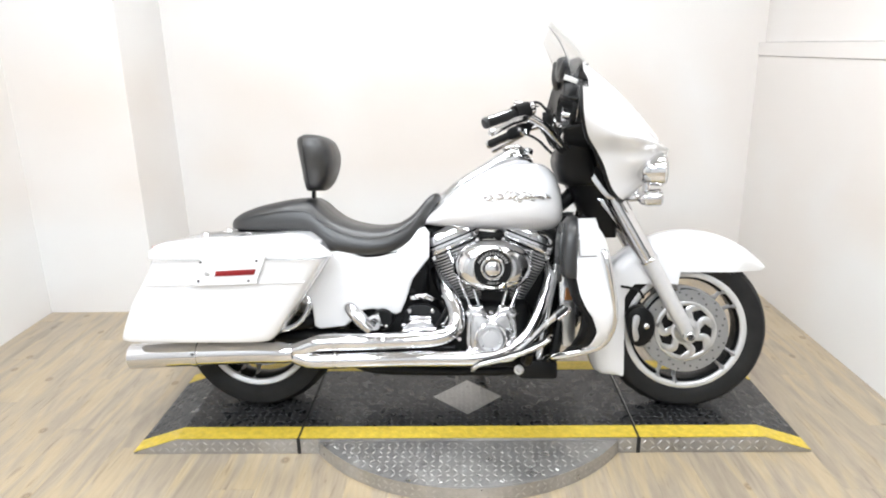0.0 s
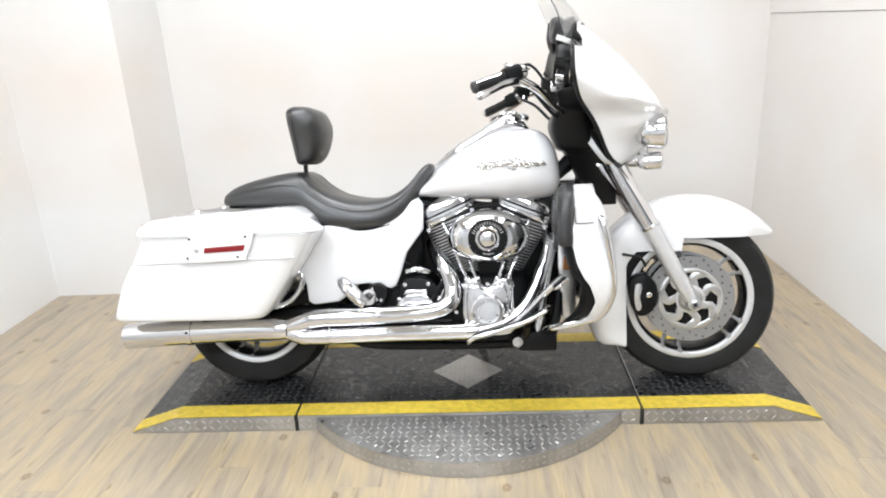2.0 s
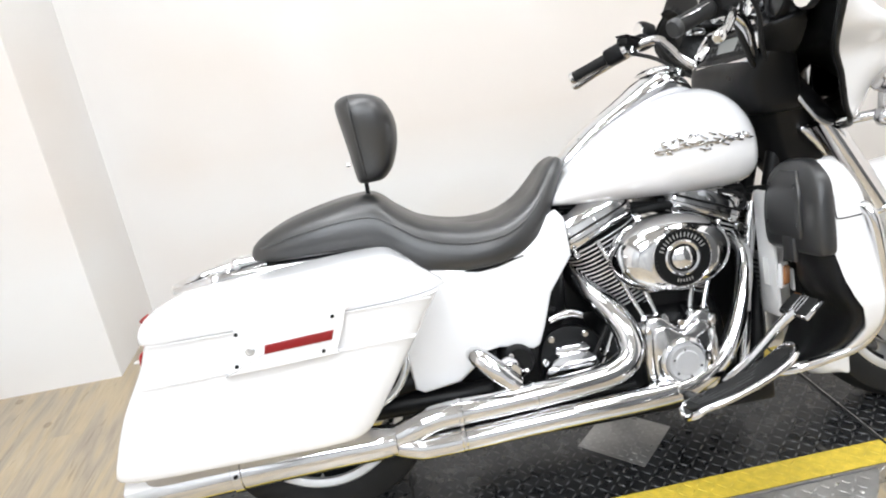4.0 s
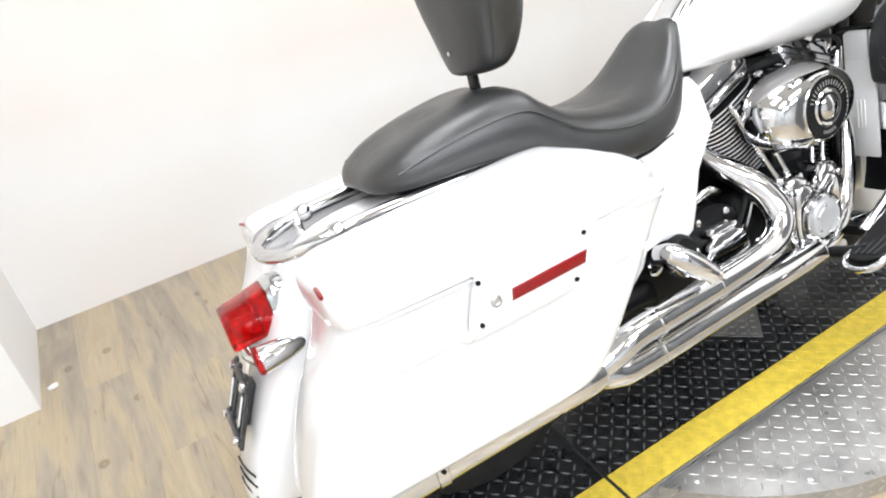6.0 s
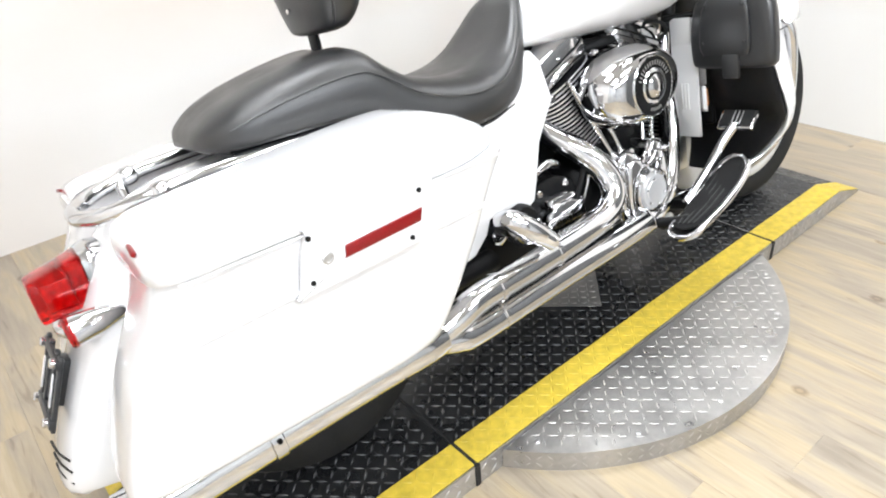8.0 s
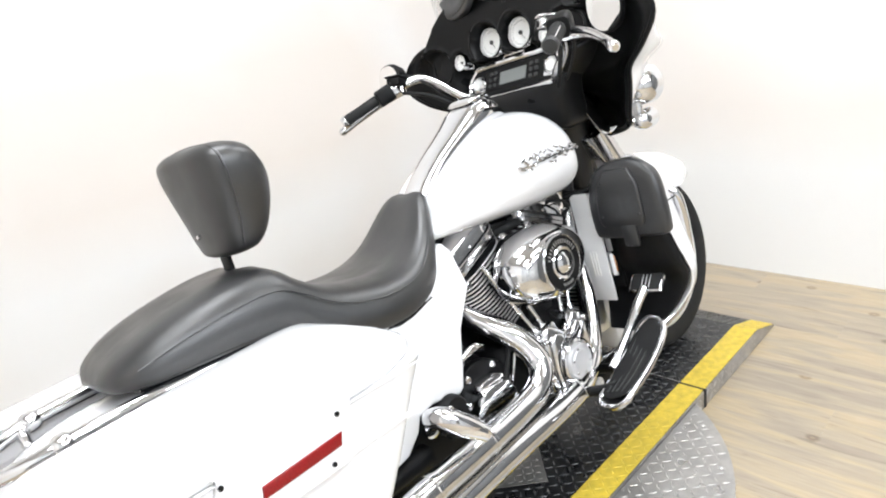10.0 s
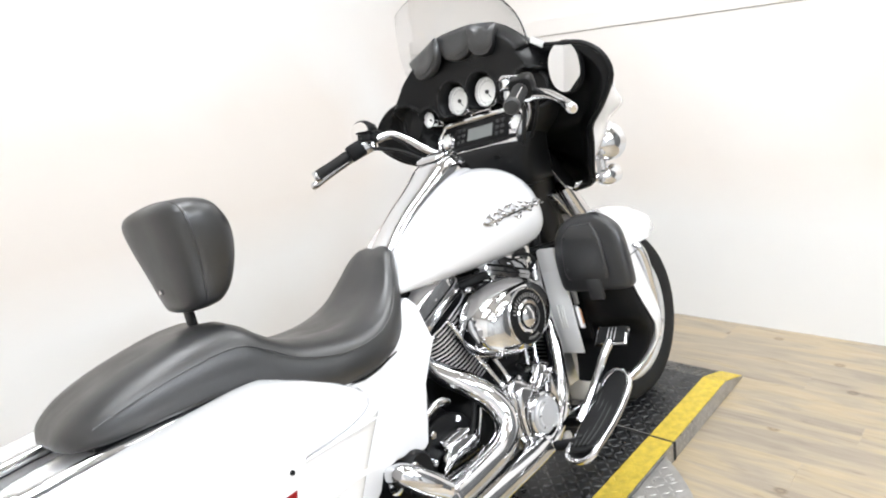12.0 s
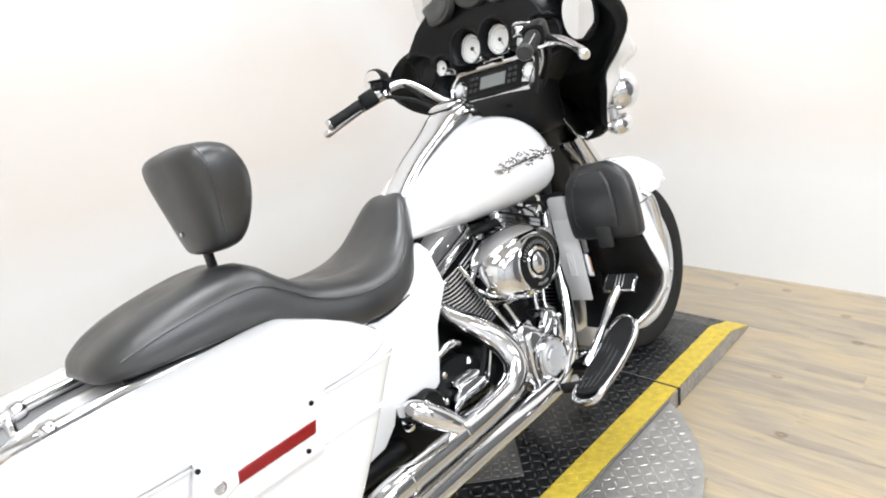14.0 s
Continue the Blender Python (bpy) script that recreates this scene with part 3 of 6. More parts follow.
def wheel(name, label, centre, r_rim, r_out, w, m):
    at = m @ Matrix.Translation(centre) @ ACROSS
    rim_profile = [(r_rim + 0.004, -w * 0.80), (r_rim + 0.005, -w * 0.72), (r_rim - 0.010, -w * 0.62), (r_rim - 0.016, -w * 0.3), (r_rim - 0.016, w * 0.3), (r_rim - 0.010, w * 0.62), (r_rim + 0.005, w * 0.72), (r_rim + 0.004, w * 0.80), (r_rim - 0.006, w * 0.80), (r_rim - 0.024, w * 0.5), (r_rim - 0.026, 0), (r_rim - 0.024, -w * 0.5), (r_rim - 0.006, -w * 0.80)]
    rim = part(name, ring_solid(rim_profile, 72), BLACK_ENGINE, bike, label, m=at)
    for s in (-1, 1):
        lip = [(r_rim - 0.015, s * w * 0.70), (r_rim - 0.014, s * w * 0.82), (r_rim - 0.010, s * w * 0.86), (r_rim + 0.004, s * w * 0.88), (r_rim + 0.008, s * w * 0.84), (r_rim + 0.006, s * w * 0.70)]
        part("rim_lip", ring_solid(lip, 72), ALLOY, rim, "bright machined rim lip", m=at)
    part("tyre", ring_solid(tyre_profile(r_rim, r_out, w), 96), RUBBER, rim, "black rubber tyre", m=at)
    for i in range(5):
        for off in (-9.5, 9.5):
            a = 36 + 72 * i + off
            sp = tube([(r_rim - 0.062, 0, 0.0), (r_rim - 0.052, 0, 0.001), (r_rim - 0.036, 0, 0.003), (r_rim - 0.024, 0, 0.0035), (r_rim - 0.012, 0, 0.004)], [0.014, 0.0075, 0.0052, 0.0078, 0.016], 8, 3)
            sp.transform(Matrix.Diagonal((1, 1, 3.4, 1)))
            part("spoke", sp, ALLOY, rim, m=at @ pose(0, 0, 0, 0, 0, a))
    part("inner_ring", ring_solid([(r_rim - 0.0575, -0.018), (r_rim - 0.055, -0.012), (r_rim - 0.055, 0.012), (r_rim - 0.0575, 0.018), (r_rim - 0.062, 0.018), (r_rim - 0.062, -0.018)], 60), ALLOY, rim, "machined inner ring", m=at)
    part("web", lathe([(0.045, -0.03), (r_rim - 0.0615, -0.010), (r_rim - 0.0615, 0.010), (0.045, 0.03)], 60), BLACK_ENGINE, rim, "black wheel centre", m=at)
    part("hub", lathe([(0.03, -0.085), (0.045, -0.07), (0.036, -0.03), (0.036, 0.03), (0.045, 0.07), (0.03, 0.085)], 28), SATIN_METAL, rim, m=at)
    return rim, at


def brake_disc(parent, at, side):
    h = side * 0.062
    disc = part("brake_disc", ring_solid([(0.114, h - 0.0025), (0.156, h - 0.0025), (0.156, h + 0.0025), (0.114, h + 0.0025)], 72), DISC_STEEL, parent, "drilled steel brake disc", m=at)
    for i in range(40):
        a, r = 2 * math.pi * i / 40, (0.124, 0.136, 0.147)[i % 3]
        part("drilled_hole", lathe([(0.0034, -0.0004), (0.0034, 0.0004)], 8, Matrix.Translation((r * math.cos(a), r * math.sin(a), h + 0.003 * side))), SEAM_BLACK, disc, m=at)
    part("carrier_ring", ring_solid([(0.096, h - 0.003), (0.113, h - 0.003), (0.113, h + 0.004 * side), (0.110, h + 0.006 * side), (0.099, h + 0.006 * side), (0.096, h + 0.004 * side)], 60), SATIN_METAL, disc, "silver carrier rim", m=at)
    for i in range(7):
        spine = glide([(0.042, -0.006), (0.056, 0.004), (0.068, 0.013), (0.080, 0.014), (0.090, 0.004), (0.097, -0.010), (0.103, -0.022)], 4)
        rings = []
        for k, (u, v) in enumerate(spine):
            a, b = spine[max(k - 1, 0)], spine[min(k + 1, len(spine) - 1)]
            d = Vector((b[0] - a[0], b[1] - a[1])).normalized()
            w = 0.0105 + 0.0035 * math.sin(math.pi * k / (len(spine) - 1))
            rings.append([(u - d.y * w * q, v + d.x * w * q, h + z * side) for q, z in ((-1, -0.003), (-1, 0.004), (-0.8, 0.006), (0.8, 0.006), (1, 0.004), (1, -0.003))])
        part("carrier_arm", loft(rings), SATIN_METAL, disc, m=at @ pose(0, 0, 0, 0, 0, 360 / 7 * i + 20))
    part("carrier_hub", lathe([(0.052, h - 0.004), (0.052, h + 0.006 * side), (0.034, h + 0.012 * side), (0.018, h + 0.012 * side)], 28), ALLOY, disc, m=at)
    part("carrier_back", ring_solid([(0.040, h - 0.005 * side - 0.001), (0.1125, h - 0.005 * side - 0.001), (0.1125, h - 0.005 * side + 0.001), (0.040, h - 0.005 * side + 0.001)], 40), BLACK_ENGINE, disc, m=at)
    return disc


front_wheel, at_front = wheel("front_wheel", "slotted alloy front wheel", WF, 0.216, 0.304, 0.064, TURNED)
brake_disc(front_wheel, at_front, 1)
brake_disc(front_wheel, at_front, -1)
wheel("rear_wheel", "slotted alloy rear wheel", WR, 0.205, 0.302, 0.082, Matrix.Identity(4))

# front fork, fender and brake
for side in (-1, 1):
    y = 0.118 * side
    axle, mid, top = Vector((0.806, y, 0.286)), Vector((0.658, y, 0.565)), Vector((0.522, y, 0.800))
    leg = part("fork_leg", tube([mid + (axle - mid) * 0.0, mid.lerp(axle, 0.35), mid.lerp(axle, 0.8), axle + (axle - mid).normalized() * 0.018], [0.030, 0.029, 0.027, 0.020], 20, 4), ALLOY, bike, "brushed silver fork slider", m=TURNED)
    part("fork_cover", tube([mid, mid.lerp(top, 0.5), top], [0.033, 0.034, 0.034], 20, 3), CHROME, leg, "chrome upper fork cover", m=TURNED)
    part("fork_collar", lathe([(0.0345, -0.006), (0.037, 0), (0.0345, 0.006)], 24), CHROME, leg, m=TURNED @ along(mid, top))
    if side < 0:
        nut = TURNED @ Matrix.Translation((0.806, -0.140, 0.286)) @ FACING_RIGHT
        part("axle_nut", ring_solid([(0.007, 0), (0.015, 0), (0.015, 0.006), (0.012, 0.009), (0.007, 0.009)], 24, nut), CHROME, leg, "chrome axle nut")
        part("axle_bore", lathe([(0.007, 0.0), (0.007, 0.003), (0, 0.003)], 16, nut), SEAM_BLACK, leg)
    part("axle_clamp", lathe([(0.024, -0.02), (0.026, 0.0), (0.022, 0.022), (0.011, 0.024), (0.010, 0.012)], 20), SATIN_METAL, leg, m=TURNED @ Matrix.Translation(axle) @ pose(0, 0, 0, 90 if side < 0 else -90))
for side in (-1, 1):
    cal = plate(rounded([(0.578, 0.355), (0.622, 0.372), (0.662, 0.335), (0.665, 0.27), (0.63, 0.225), (0.59, 0.23), (0.57, 0.30)]), -0.030, 0.030, 0.008)
    cal.transform(Matrix.Translation((0.020, 0.084 * side, 0.018)))
    c = part("brake_caliper", cal, BLACK_ENGINE, bike, "black front brake caliper", m=TURNED)
    badge = plate(rounded([(0.588, 0.335), (0.606, 0.340), (0.610, 0.320), (0.603, 0.29), (0.609, 0.260), (0.602, 0.244), (0.591, 0.248), (0.584, 0.29)], 3), -0.003, 0.003, 0.001)
    part("caliper_badge", badge, SATIN_METAL, c, "silver badge strip", m=TURNED @ Matrix.Translation((0.020, 0.115 * side, 0.018)))
    part("caliper_bolt", lathe([(0.010, 0), (0.010, 0.005), (0.006, 0.008)], 14), CHROME, c, m=TURNED @ Matrix.Translation((0.655, 0.113 * side, 0.318)) @ pose(0, 0, 0, 90 if side < 0 else -90))
    part("brake_hose", tube([(0.645, 0.10 * side, 0.42), (0.625, 0.115 * side, 0.452), (0.585, 0.10 * side, 0.460), (0.55, 0.07 * side, 0.462)], 0.005, 8, 5), RUBBER, c, m=TURNED)


def front_fender():
    rings = []
    w = 0.088
    for th in np.linspace(40, 216, 50):
        a = radians(th)
        r_out = 0.376 - 0.006 * max(0, (th - 150) / 60)
        if th < 100:
            r_in = 0.224 / math.sin(a)
        elif th > 150:
            r_in = 0.228 / abs(math.cos(a))
        else:
            r_in = min(0.180 / math.sin(a), 0.263)
        if th > 206:
            r_out = min(r_out, 0.172 / abs(math.sin(a)) + 0.004)
        r_in = min(r_in, r_out - 0.006)
        s = min(1.0, 0.55 + (th - 40) / 30) if th < 54 else 1.0
        ww = w * s
        sec = [(-ww, r_in), (-ww * 1.02, r_in + (r_out - r_in) * 0.45), (-ww * 0.98, r_out - min(0.052, (r_out - r_in) * 0.4)), (-ww * 0.88, r_out - min(0.026, (r_out - r_in) * 0.2)), (-ww * 0.62, r_out - min(0.008, (r_out - r_in) * 0.06)), (-ww * 0.3, r_out - 0.001), (0, r_out)]
        sec = sec + [(-y, r) for y, r in sec[-2::-1]]
        rings.append([(WF.x + r * math.cos(a), y, WF.z + r * math.sin(a)) for y, r in sec])
    bm = loft(rings, cap=False, closed=False)
    return shell(bm, 0.004)


part("front_fender", front_fender(), WHITE_PAINT, bike, "deep white front fender", m=TURNED, sharp=60)

# rear fender and tail
path = [(-0.62, 0.637, 0.085), (-0.78, 0.664, 0.095), (-0.92, 0.661, 0.105), (-1.02, 0.638, 0.112), (-1.092, 0.590, 0.118), (-1.146, 0.515, 0.122), (-1.192, 0.435, 0.124), (-1.242, 0.345, 0.122), (-1.276, 0.275, 0.115), (-1.290, 0.230, 0.102), (-1.282, 0.204, 0.080)]
rows = glide(path, 4)
rings = []
for i, (x, z, w) in enumerate(rows):
    a, b = rows[max(i - 1, 0)], rows[min(i + 1, len(rows) - 1)]
    d = Vector((b[0] - a[0], 0, b[1] - a[1])).normalized()
    out = Vector((-abs(d.z), 0, abs(d.x))) if d.x < 0 else Vector((-1, 0, -0.3)).normalized()
    sec = [(-w, -0.10), (-w, -0.05), (-w * 0.93, -0.024), (-w * 0.7, -0.008), (-w * 0.35, -0.001), (0, 0)]
    sec = sec + [(-y, h) for y, h in sec[-2::-1]]
    rings.append([Vector((x, y, z)) + out * h for y, h in sec])
bm = loft(rings, cap=False, closed=False)
bm = shell(bm, 0.004)
rear_fender = part("rear_fender", bm, WHITE_PAINT, bike, "stretched white rear fender", sharp=60)
for i in range(3):
    z = 0.298 - 0.021 * i
    k = 0.004 * i
    part("vent_slit", tube([(-1.262 - k, -0.088, z - 0.008), (-1.271 - k, -0.060, z - 0.003), (-1.275 - k, -0.030, z - 0.001), (-1.276 - k, -0.008, z)], 0.0021, 6, 3), SEAM_BLACK, rear_fender, "dark vent slit")
tail = part("tail_lamp", stacked([(-1.088, -0.040, 0.040, 0.545, 0.598, 3), (-1.108, -0.050, 0.050, 0.512, 0.600, 3.5), (-1.125, -0.049, 0.049, 0.506, 0.594, 3.5)], 24, 3, "x"), CHROME, bike, "chrome tail lamp base")
part("red_lens", stacked([(-1.124, -0.047, 0.047, 0.504, 0.592, 5), (-1.168, -0.044, 0.044, 0.500, 0.582, 5), (-1.206, -0.042, 0.042, 0.497, 0.574, 5), (-1.212, -0.037, 0.037, 0.503, 0.568, 4)], 28, 3, "x"), RED_LENS, tail, "red tail lamp lens")
part("lens_core", joined(box(-1.150, -1.1265, -0.040, 0.040, 0.510, 0.584, 0.004), box(-1.198, -1.152, -0.036, 0.036, 0.506, 0.514, 0.002), box(-1.194, -1.152, -0.034, -0.028, 0.516, 0.560, 0.002), box(-1.194, -1.152, 0.028, 0.034, 0.516, 0.560, 0.002)), RED_INNER, tail, "red inner reflector")
bar = part("signal_bar", tube([(-1.165, -0.110, 0.488), (-1.190, 0, 0.476), (-1.165, 0.110, 0.488)], 0.012, 12, 4), CHROME, bike, "chrome turn signal bar")
for side in (-1, 1):
    y = 0.112 * side
    part("rear_signal", lathe([(0.004, -0.080), (0.014, -0.068), (0.022, -0.036), (0.0255, 0.0), (0.0255, 0.005)], 24), CHROME, bar, "chrome bullet turn signal", m=Matrix.Translation((-1.174, y, 0.500)) @ pose(0, 0, 0, 0, -92, 0))
    part("signal_lens", lathe([(0.0255, 0), (0.026, 0.006), (0.022, 0.010), (0, 0.012)], 24), RED_LENS, bar, "red signal lens", m=Matrix.Translation((-1.179, y, 0.500)) @ pose(0, 0, 0, 0, -92, 0))
back = Matrix.Translation((-1.236, 0, 0.398)) @ pose(0, 0, 0, 0, 27, 0)
holder = part("plate_holder", box(0.0, 0.032, -0.024, 0.024, -0.04, 0.04, 0.004), GREY_PLASTIC, bike, "dark licence plate bracket, empty", m=back)
for y in (-0.066, -0.030, 0.030, 0.066):
    part("holder_upright", box(-0.004, 0.004, y - 0.008, y + 0.008, -0.066, 0.062, 0.003), GREY_PLASTIC, holder, m=back)
for z in (-0.052, 0.048):
    part("holder_crossbar", box(-0.0075, 0.0015, -0.075, 0.075, z - 0.008, z + 0.008, 0.003), GREY_PLASTIC, holder, m=back)
bolts("holder_bolt", [(-0.0075, y, z) for y in (-0.058, 0.058) for z in (-0.052, 0.048)], 0.0085, 0.008, CHROME, holder, pose(0, 0, 0, 0, -90, 0), back)
for y in (-0.048, 0.048):
    part("holder_strip", box(-0.0075, -0.0045, y - 0.004, y + 0.004, -0.030, 0.026, 0.001), PALE_METAL, holder, "bright steel strip", m=back)
# chrome rail over the tail
rail = part("tail_rail", tube([(-0.62, -0.128, 0.655), (-0.72, -0.126, 0.668), (-0.94, -0.121, 0.664), (-1.02, -0.112, 0.655), (-1.075, -0.082, 0.646), (-1.100, -0.036, 0.644), (-1.104, 0, 0.644), (-1.100, 0.036, 0.644), (-1.075, 0.082, 0.646), (-1.02, 0.112, 0.655), (-0.94, 0.121, 0.664), (-0.72, 0.126, 0.668), (-0.62, 0.128, 0.655)], 0.0135, 14, 5), CHROME, bike, "chrome loop rail over the tail")
for side in (-1, 1):
    for x in (-0.985, -0.82):
        part("rail_collar", lathe([(0.015, -0.014), (0.019, -0.008), (0.019, 0.008), (0.015, 0.014)], 16), CHROME, rail, m=along((x, 0.118 * side, 0.660), (x - 0.1, 0.110 * side, 0.650)))
    part("rail_foot", tube([(-1.005, 0.113 * side, 0.657), (-1.005, 0.100 * side, 0.642), (-1.005, 0.090 * side, 0.622)], 0.010, 10, 3), CHROME, rail)


def saddlebag(side):
    """A stretched hard case with its lid, latch plate and reflector; built on the right side."""
    flip = mirrored if side > 0 else (lambda b: b)
    body = stacked([(0.308, -1.188, -0.70, -0.345, -0.20, 4.5), (0.315, -1.209, -0.680, -0.364, -0.185, 6), (0.35, -1.202, -0.648, -0.372, -0.178, 7), (0.45, -1.160, -0.580, -0.384, -0.172, 7), (0.54, -1.108, -0.520, -0.390, -0.170, 6), (0.5995, -1.083, -0.481, -0.396, -0.170, 6)], 56, 4, "z")
    bag = part("saddlebag", flip(body), WHITE_PAINT, bike, "stretched white hard saddlebag")
    rings = []
    for x, top, out, inn in glide([(-1.0905, 0.606, -0.322, -0.228), (-1.0895, 0.622, -0.345, -0.210), (-1.086, 0.636, -0.366, -0.196), (-1.078, 0.646, -0.384, -0.184), (-1.062, 0.654, -0.394, -0.176), (-1.03, 0.660, -0.399, -0.172), (-0.90, 0.668, -0.400, -0.170), (-0.72, 0.679, -0.400, -0.168), (-0.60, 0.683, -0.392, -0.165), (-0.545, 0.676, -0.375, -0.165), (-0.500, 0.652, -0.350, -0.165), (-0.470, 0.622, -0.318, -0.17), (-0.464, 0.608, -0.305, -0.18)], 4):
        z0 = 0.601
        h = top - z0
        back = 0.045 * max(0.0, min(1.0, (x + 0.62) / 0.14))
        rings.append([(px - back * max(0.0, min(1.0, (py - out - 0.015) / 0.12)), py, pz) for px, py, pz in [(x, out + 0.004, z0), (x, out, z0 + min(0.006, h / 4)), (x, out + 0.003, z0 + h * 0.45), (x, out + 0.018, z0 + h * 0.70), (x, out + 0.045, z0 + h * 0.88), (x, out + 0.09, z0 + h * 0.97), (x, (out + inn) / 2, z0 + h), (x, inn + 0.02, z0 + h * 0.99), (x, inn, z0 + h * 0.85), (x, inn, z0)]])
    part("lid", flip(loft(rings)), WHITE_PAINT, bag, "white curved lid", sharp=50)
    part("rear_reflector", flip(box(-0.003, 0.003, -0.019, 0.019, -0.003, 0.003, 0.001, m=pose(-1.0845, -0.312, 0.6405, 8, 38, 0))), RED_REFLECTOR, bag, "small red reflector")
    # grey bead along the lid joint, coloured like the shade in its recess
    seam = [(-1.060, -0.3945), (-1.0, -0.4015), (-0.7, -0.4015), (-0.50, -0.4015)]
    part("lid_groove", flip(joined(tube([(x, y, 0.5985) for x, y in seam], 0.0017, 6, 3))), SEAM_GREY, bag, "thin grey line for the shade in the groove below the lid")
    crease = plate([(-1.10, 0.512), (-0.545, 0.520), (-0.54, 0.528), (-1.095, 0.520)], -0.003, 0.003, 0.0025, lambda x, z: -0.3915)
    part("body_crease", flip(crease), WHITE_PAINT, bag)
    latch = plate(rounded([(-0.915, 0.522), (-0.905, 0.516), (-0.715, 0.522), (-0.700, 0.532), (-0.672, 0.602), (-0.682, 0.612), (-0.875, 0.608), (-0.888, 0.600)], 3), -0.4085, -0.396, 0.003)
    latch = part("latch_plate", flip(latch), WHITE_PAINT, bag, "white latch cover plate")
    part("reflector", flip(plate([(-0.840, 0.547), (-0.706, 0.552), (-0.699, 0.571), (-0.836, 0.565)], -0.4125, -0.407, 0.002)), RED_REFLECTOR, latch, "long red reflector")
    for x, z in ((-0.886, 0.595), (-0.697, 0.598), (-0.726, 0.532), (-0.897, 0.532)):
        part("plate_bolt", flip(lathe([(0.004, 0), (0.004, 0.003), (0, 0.004)], 10, Matrix.Translation((x, -0.408, z)) @ FACING_RIGHT)), BLACK_ENGINE, latch, "small black bolt")
    part("lock", flip(joined(lathe([(0.0095, 0), (0.0095, 0.003), (0.0065, 0.0045), (0.006, 0.002), (0, 0.002)], 18, Matrix.Translation((-0.866, -0.408, 0.558)) @ FACING_RIGHT))), SATIN_METAL, latch, "round key lock")
    guard = tube([(-0.60, -0.20, 0.455), (-0.575, -0.21, 0.42), (-0.60, -0.22, 0.365), (-0.65, -0.23, 0.332), (-0.74, -0.24, 0.320)], 0.010, 12, 5)
    part("bag_guard", flip(guard), CHROME, bag, "chrome bag guard rail")
    return bag


saddlebag(-1)
saddlebag(1)

# side covers
cover_line = [(-0.58, 0.600), (-0.40, 0.612), (-0.285, 0.614), (-0.222, 0.640), (-0.185, 0.682), (-0.160, 0.690), (-0.143, 0.668), (-0.143, 0.580), (-0.205, 0.500), (-0.232, 0.420), (-0.250, 0.378), (-0.268, 0.370), (-0.300, 0.380), (-0.350, 0.392), (-0.395, 0.388), (-0.412, 0.360), (-0.455, 0.330), (-0.545, 0.322), (-0.566, 0.335), (-0.572, 0.400), (-0.62, 0.42), (-0.64, 0.50)]
for side in (-1, 1):
    bm = plate(cover_line, -0.215, -0.185, 0.010, lambda x, z: 0.064 - 0.040 * max(0, min(1, (-0.16 - x) / 0.38)) + 0.028 * max(0, (z - 0.58) / 0.1), 3)
    part("side_cover", mirrored(bm) if side > 0 else bm, WHITE_PAINT, bike, "white stretched side cover", sharp=50)

# seat and backrest
rings = []
for x, top, bot, w in glide([(-0.900, 0.706, 0.694, 0.060), (-0.885, 0.728, 0.688, 0.105), (-0.845, 0.752, 0.685, 0.138), (-0.78, 0.774, 0.684, 0.152), (-0.68, 0.794, 0.682, 0.160), (-0.605, 0.800, 0.676, 0.163), (-0.570, 0.788, 0.660, 0.166), (-0.530, 0.752, 0.625, 0.172), (-0.470, 0.714, 0.598, 0.180), (-0.37, 0.690, 0.588, 0.184), (-0.285, 0.694, 0.598, 0.172), (-0.222, 0.724, 0.625, 0.145), (-0.180, 0.765, 0.672, 0.118), (-0.152, 0.797, 0.715, 0.095), (-0.125, 0.812, 0.765, 0.070), (-0.108, 0.803, 0.787, 0.045)], 4):
    h = top - bot
    half = [(-w * 0.90, bot), (-w * 0.98, bot + h * 0.10), (-w, bot + h * 0.32), (-w * 0.97, bot + h * 0.60), (-w * 0.88, bot + h * 0.82), (-w * 0.70, bot + h * 0.95), (-w * 0.40, top), (0, top - 0.004)]
    rings.append([(x, y, z) for y, z in half] + [(x, -y, z) for y, z in half[-2::-1]])
seat = part("seat", loft(rings), LEATHER, bike, "black leather two-up seat", sharp=60)
for side in (-1, 1):
    welt = [(-0.86, 0.150, 0.722), (-0.78, 0.152, 0.738), (-0.68, 0.158, 0.752), (-0.60, 0.160, 0.752), (-0.55, 0.164, 0.726), (-0.50, 0.172, 0.690), (-0.43, 0.179, 0.664), (-0.36, 0.180, 0.655), (-0.29, 0.169, 0.662), (-0.23, 0.144, 0.690), (-0.19, 0.120, 0.725)]
    part("seam_piping", tube([(x, y * side, z) for x, y, z in welt], 0.0015, 6, 4), LEATHER, seat, "stitched seam")
part("seat_base", stacked([(-0.86, -0.12, 0.12, 0.676, 0.692, 4), (-0.60, -0.15, 0.15, 0.664, 0.684, 4), (-0.50, -0.165, 0.165, 0.592, 0.62, 4), (-0.37, -0.172, 0.172, 0.578, 0.60, 4), (-0.26, -0.155, 0.155, 0.590, 0.61, 4)], 20, 3, "x"), BLACK_PLASTIC, seat, "black seat pan")
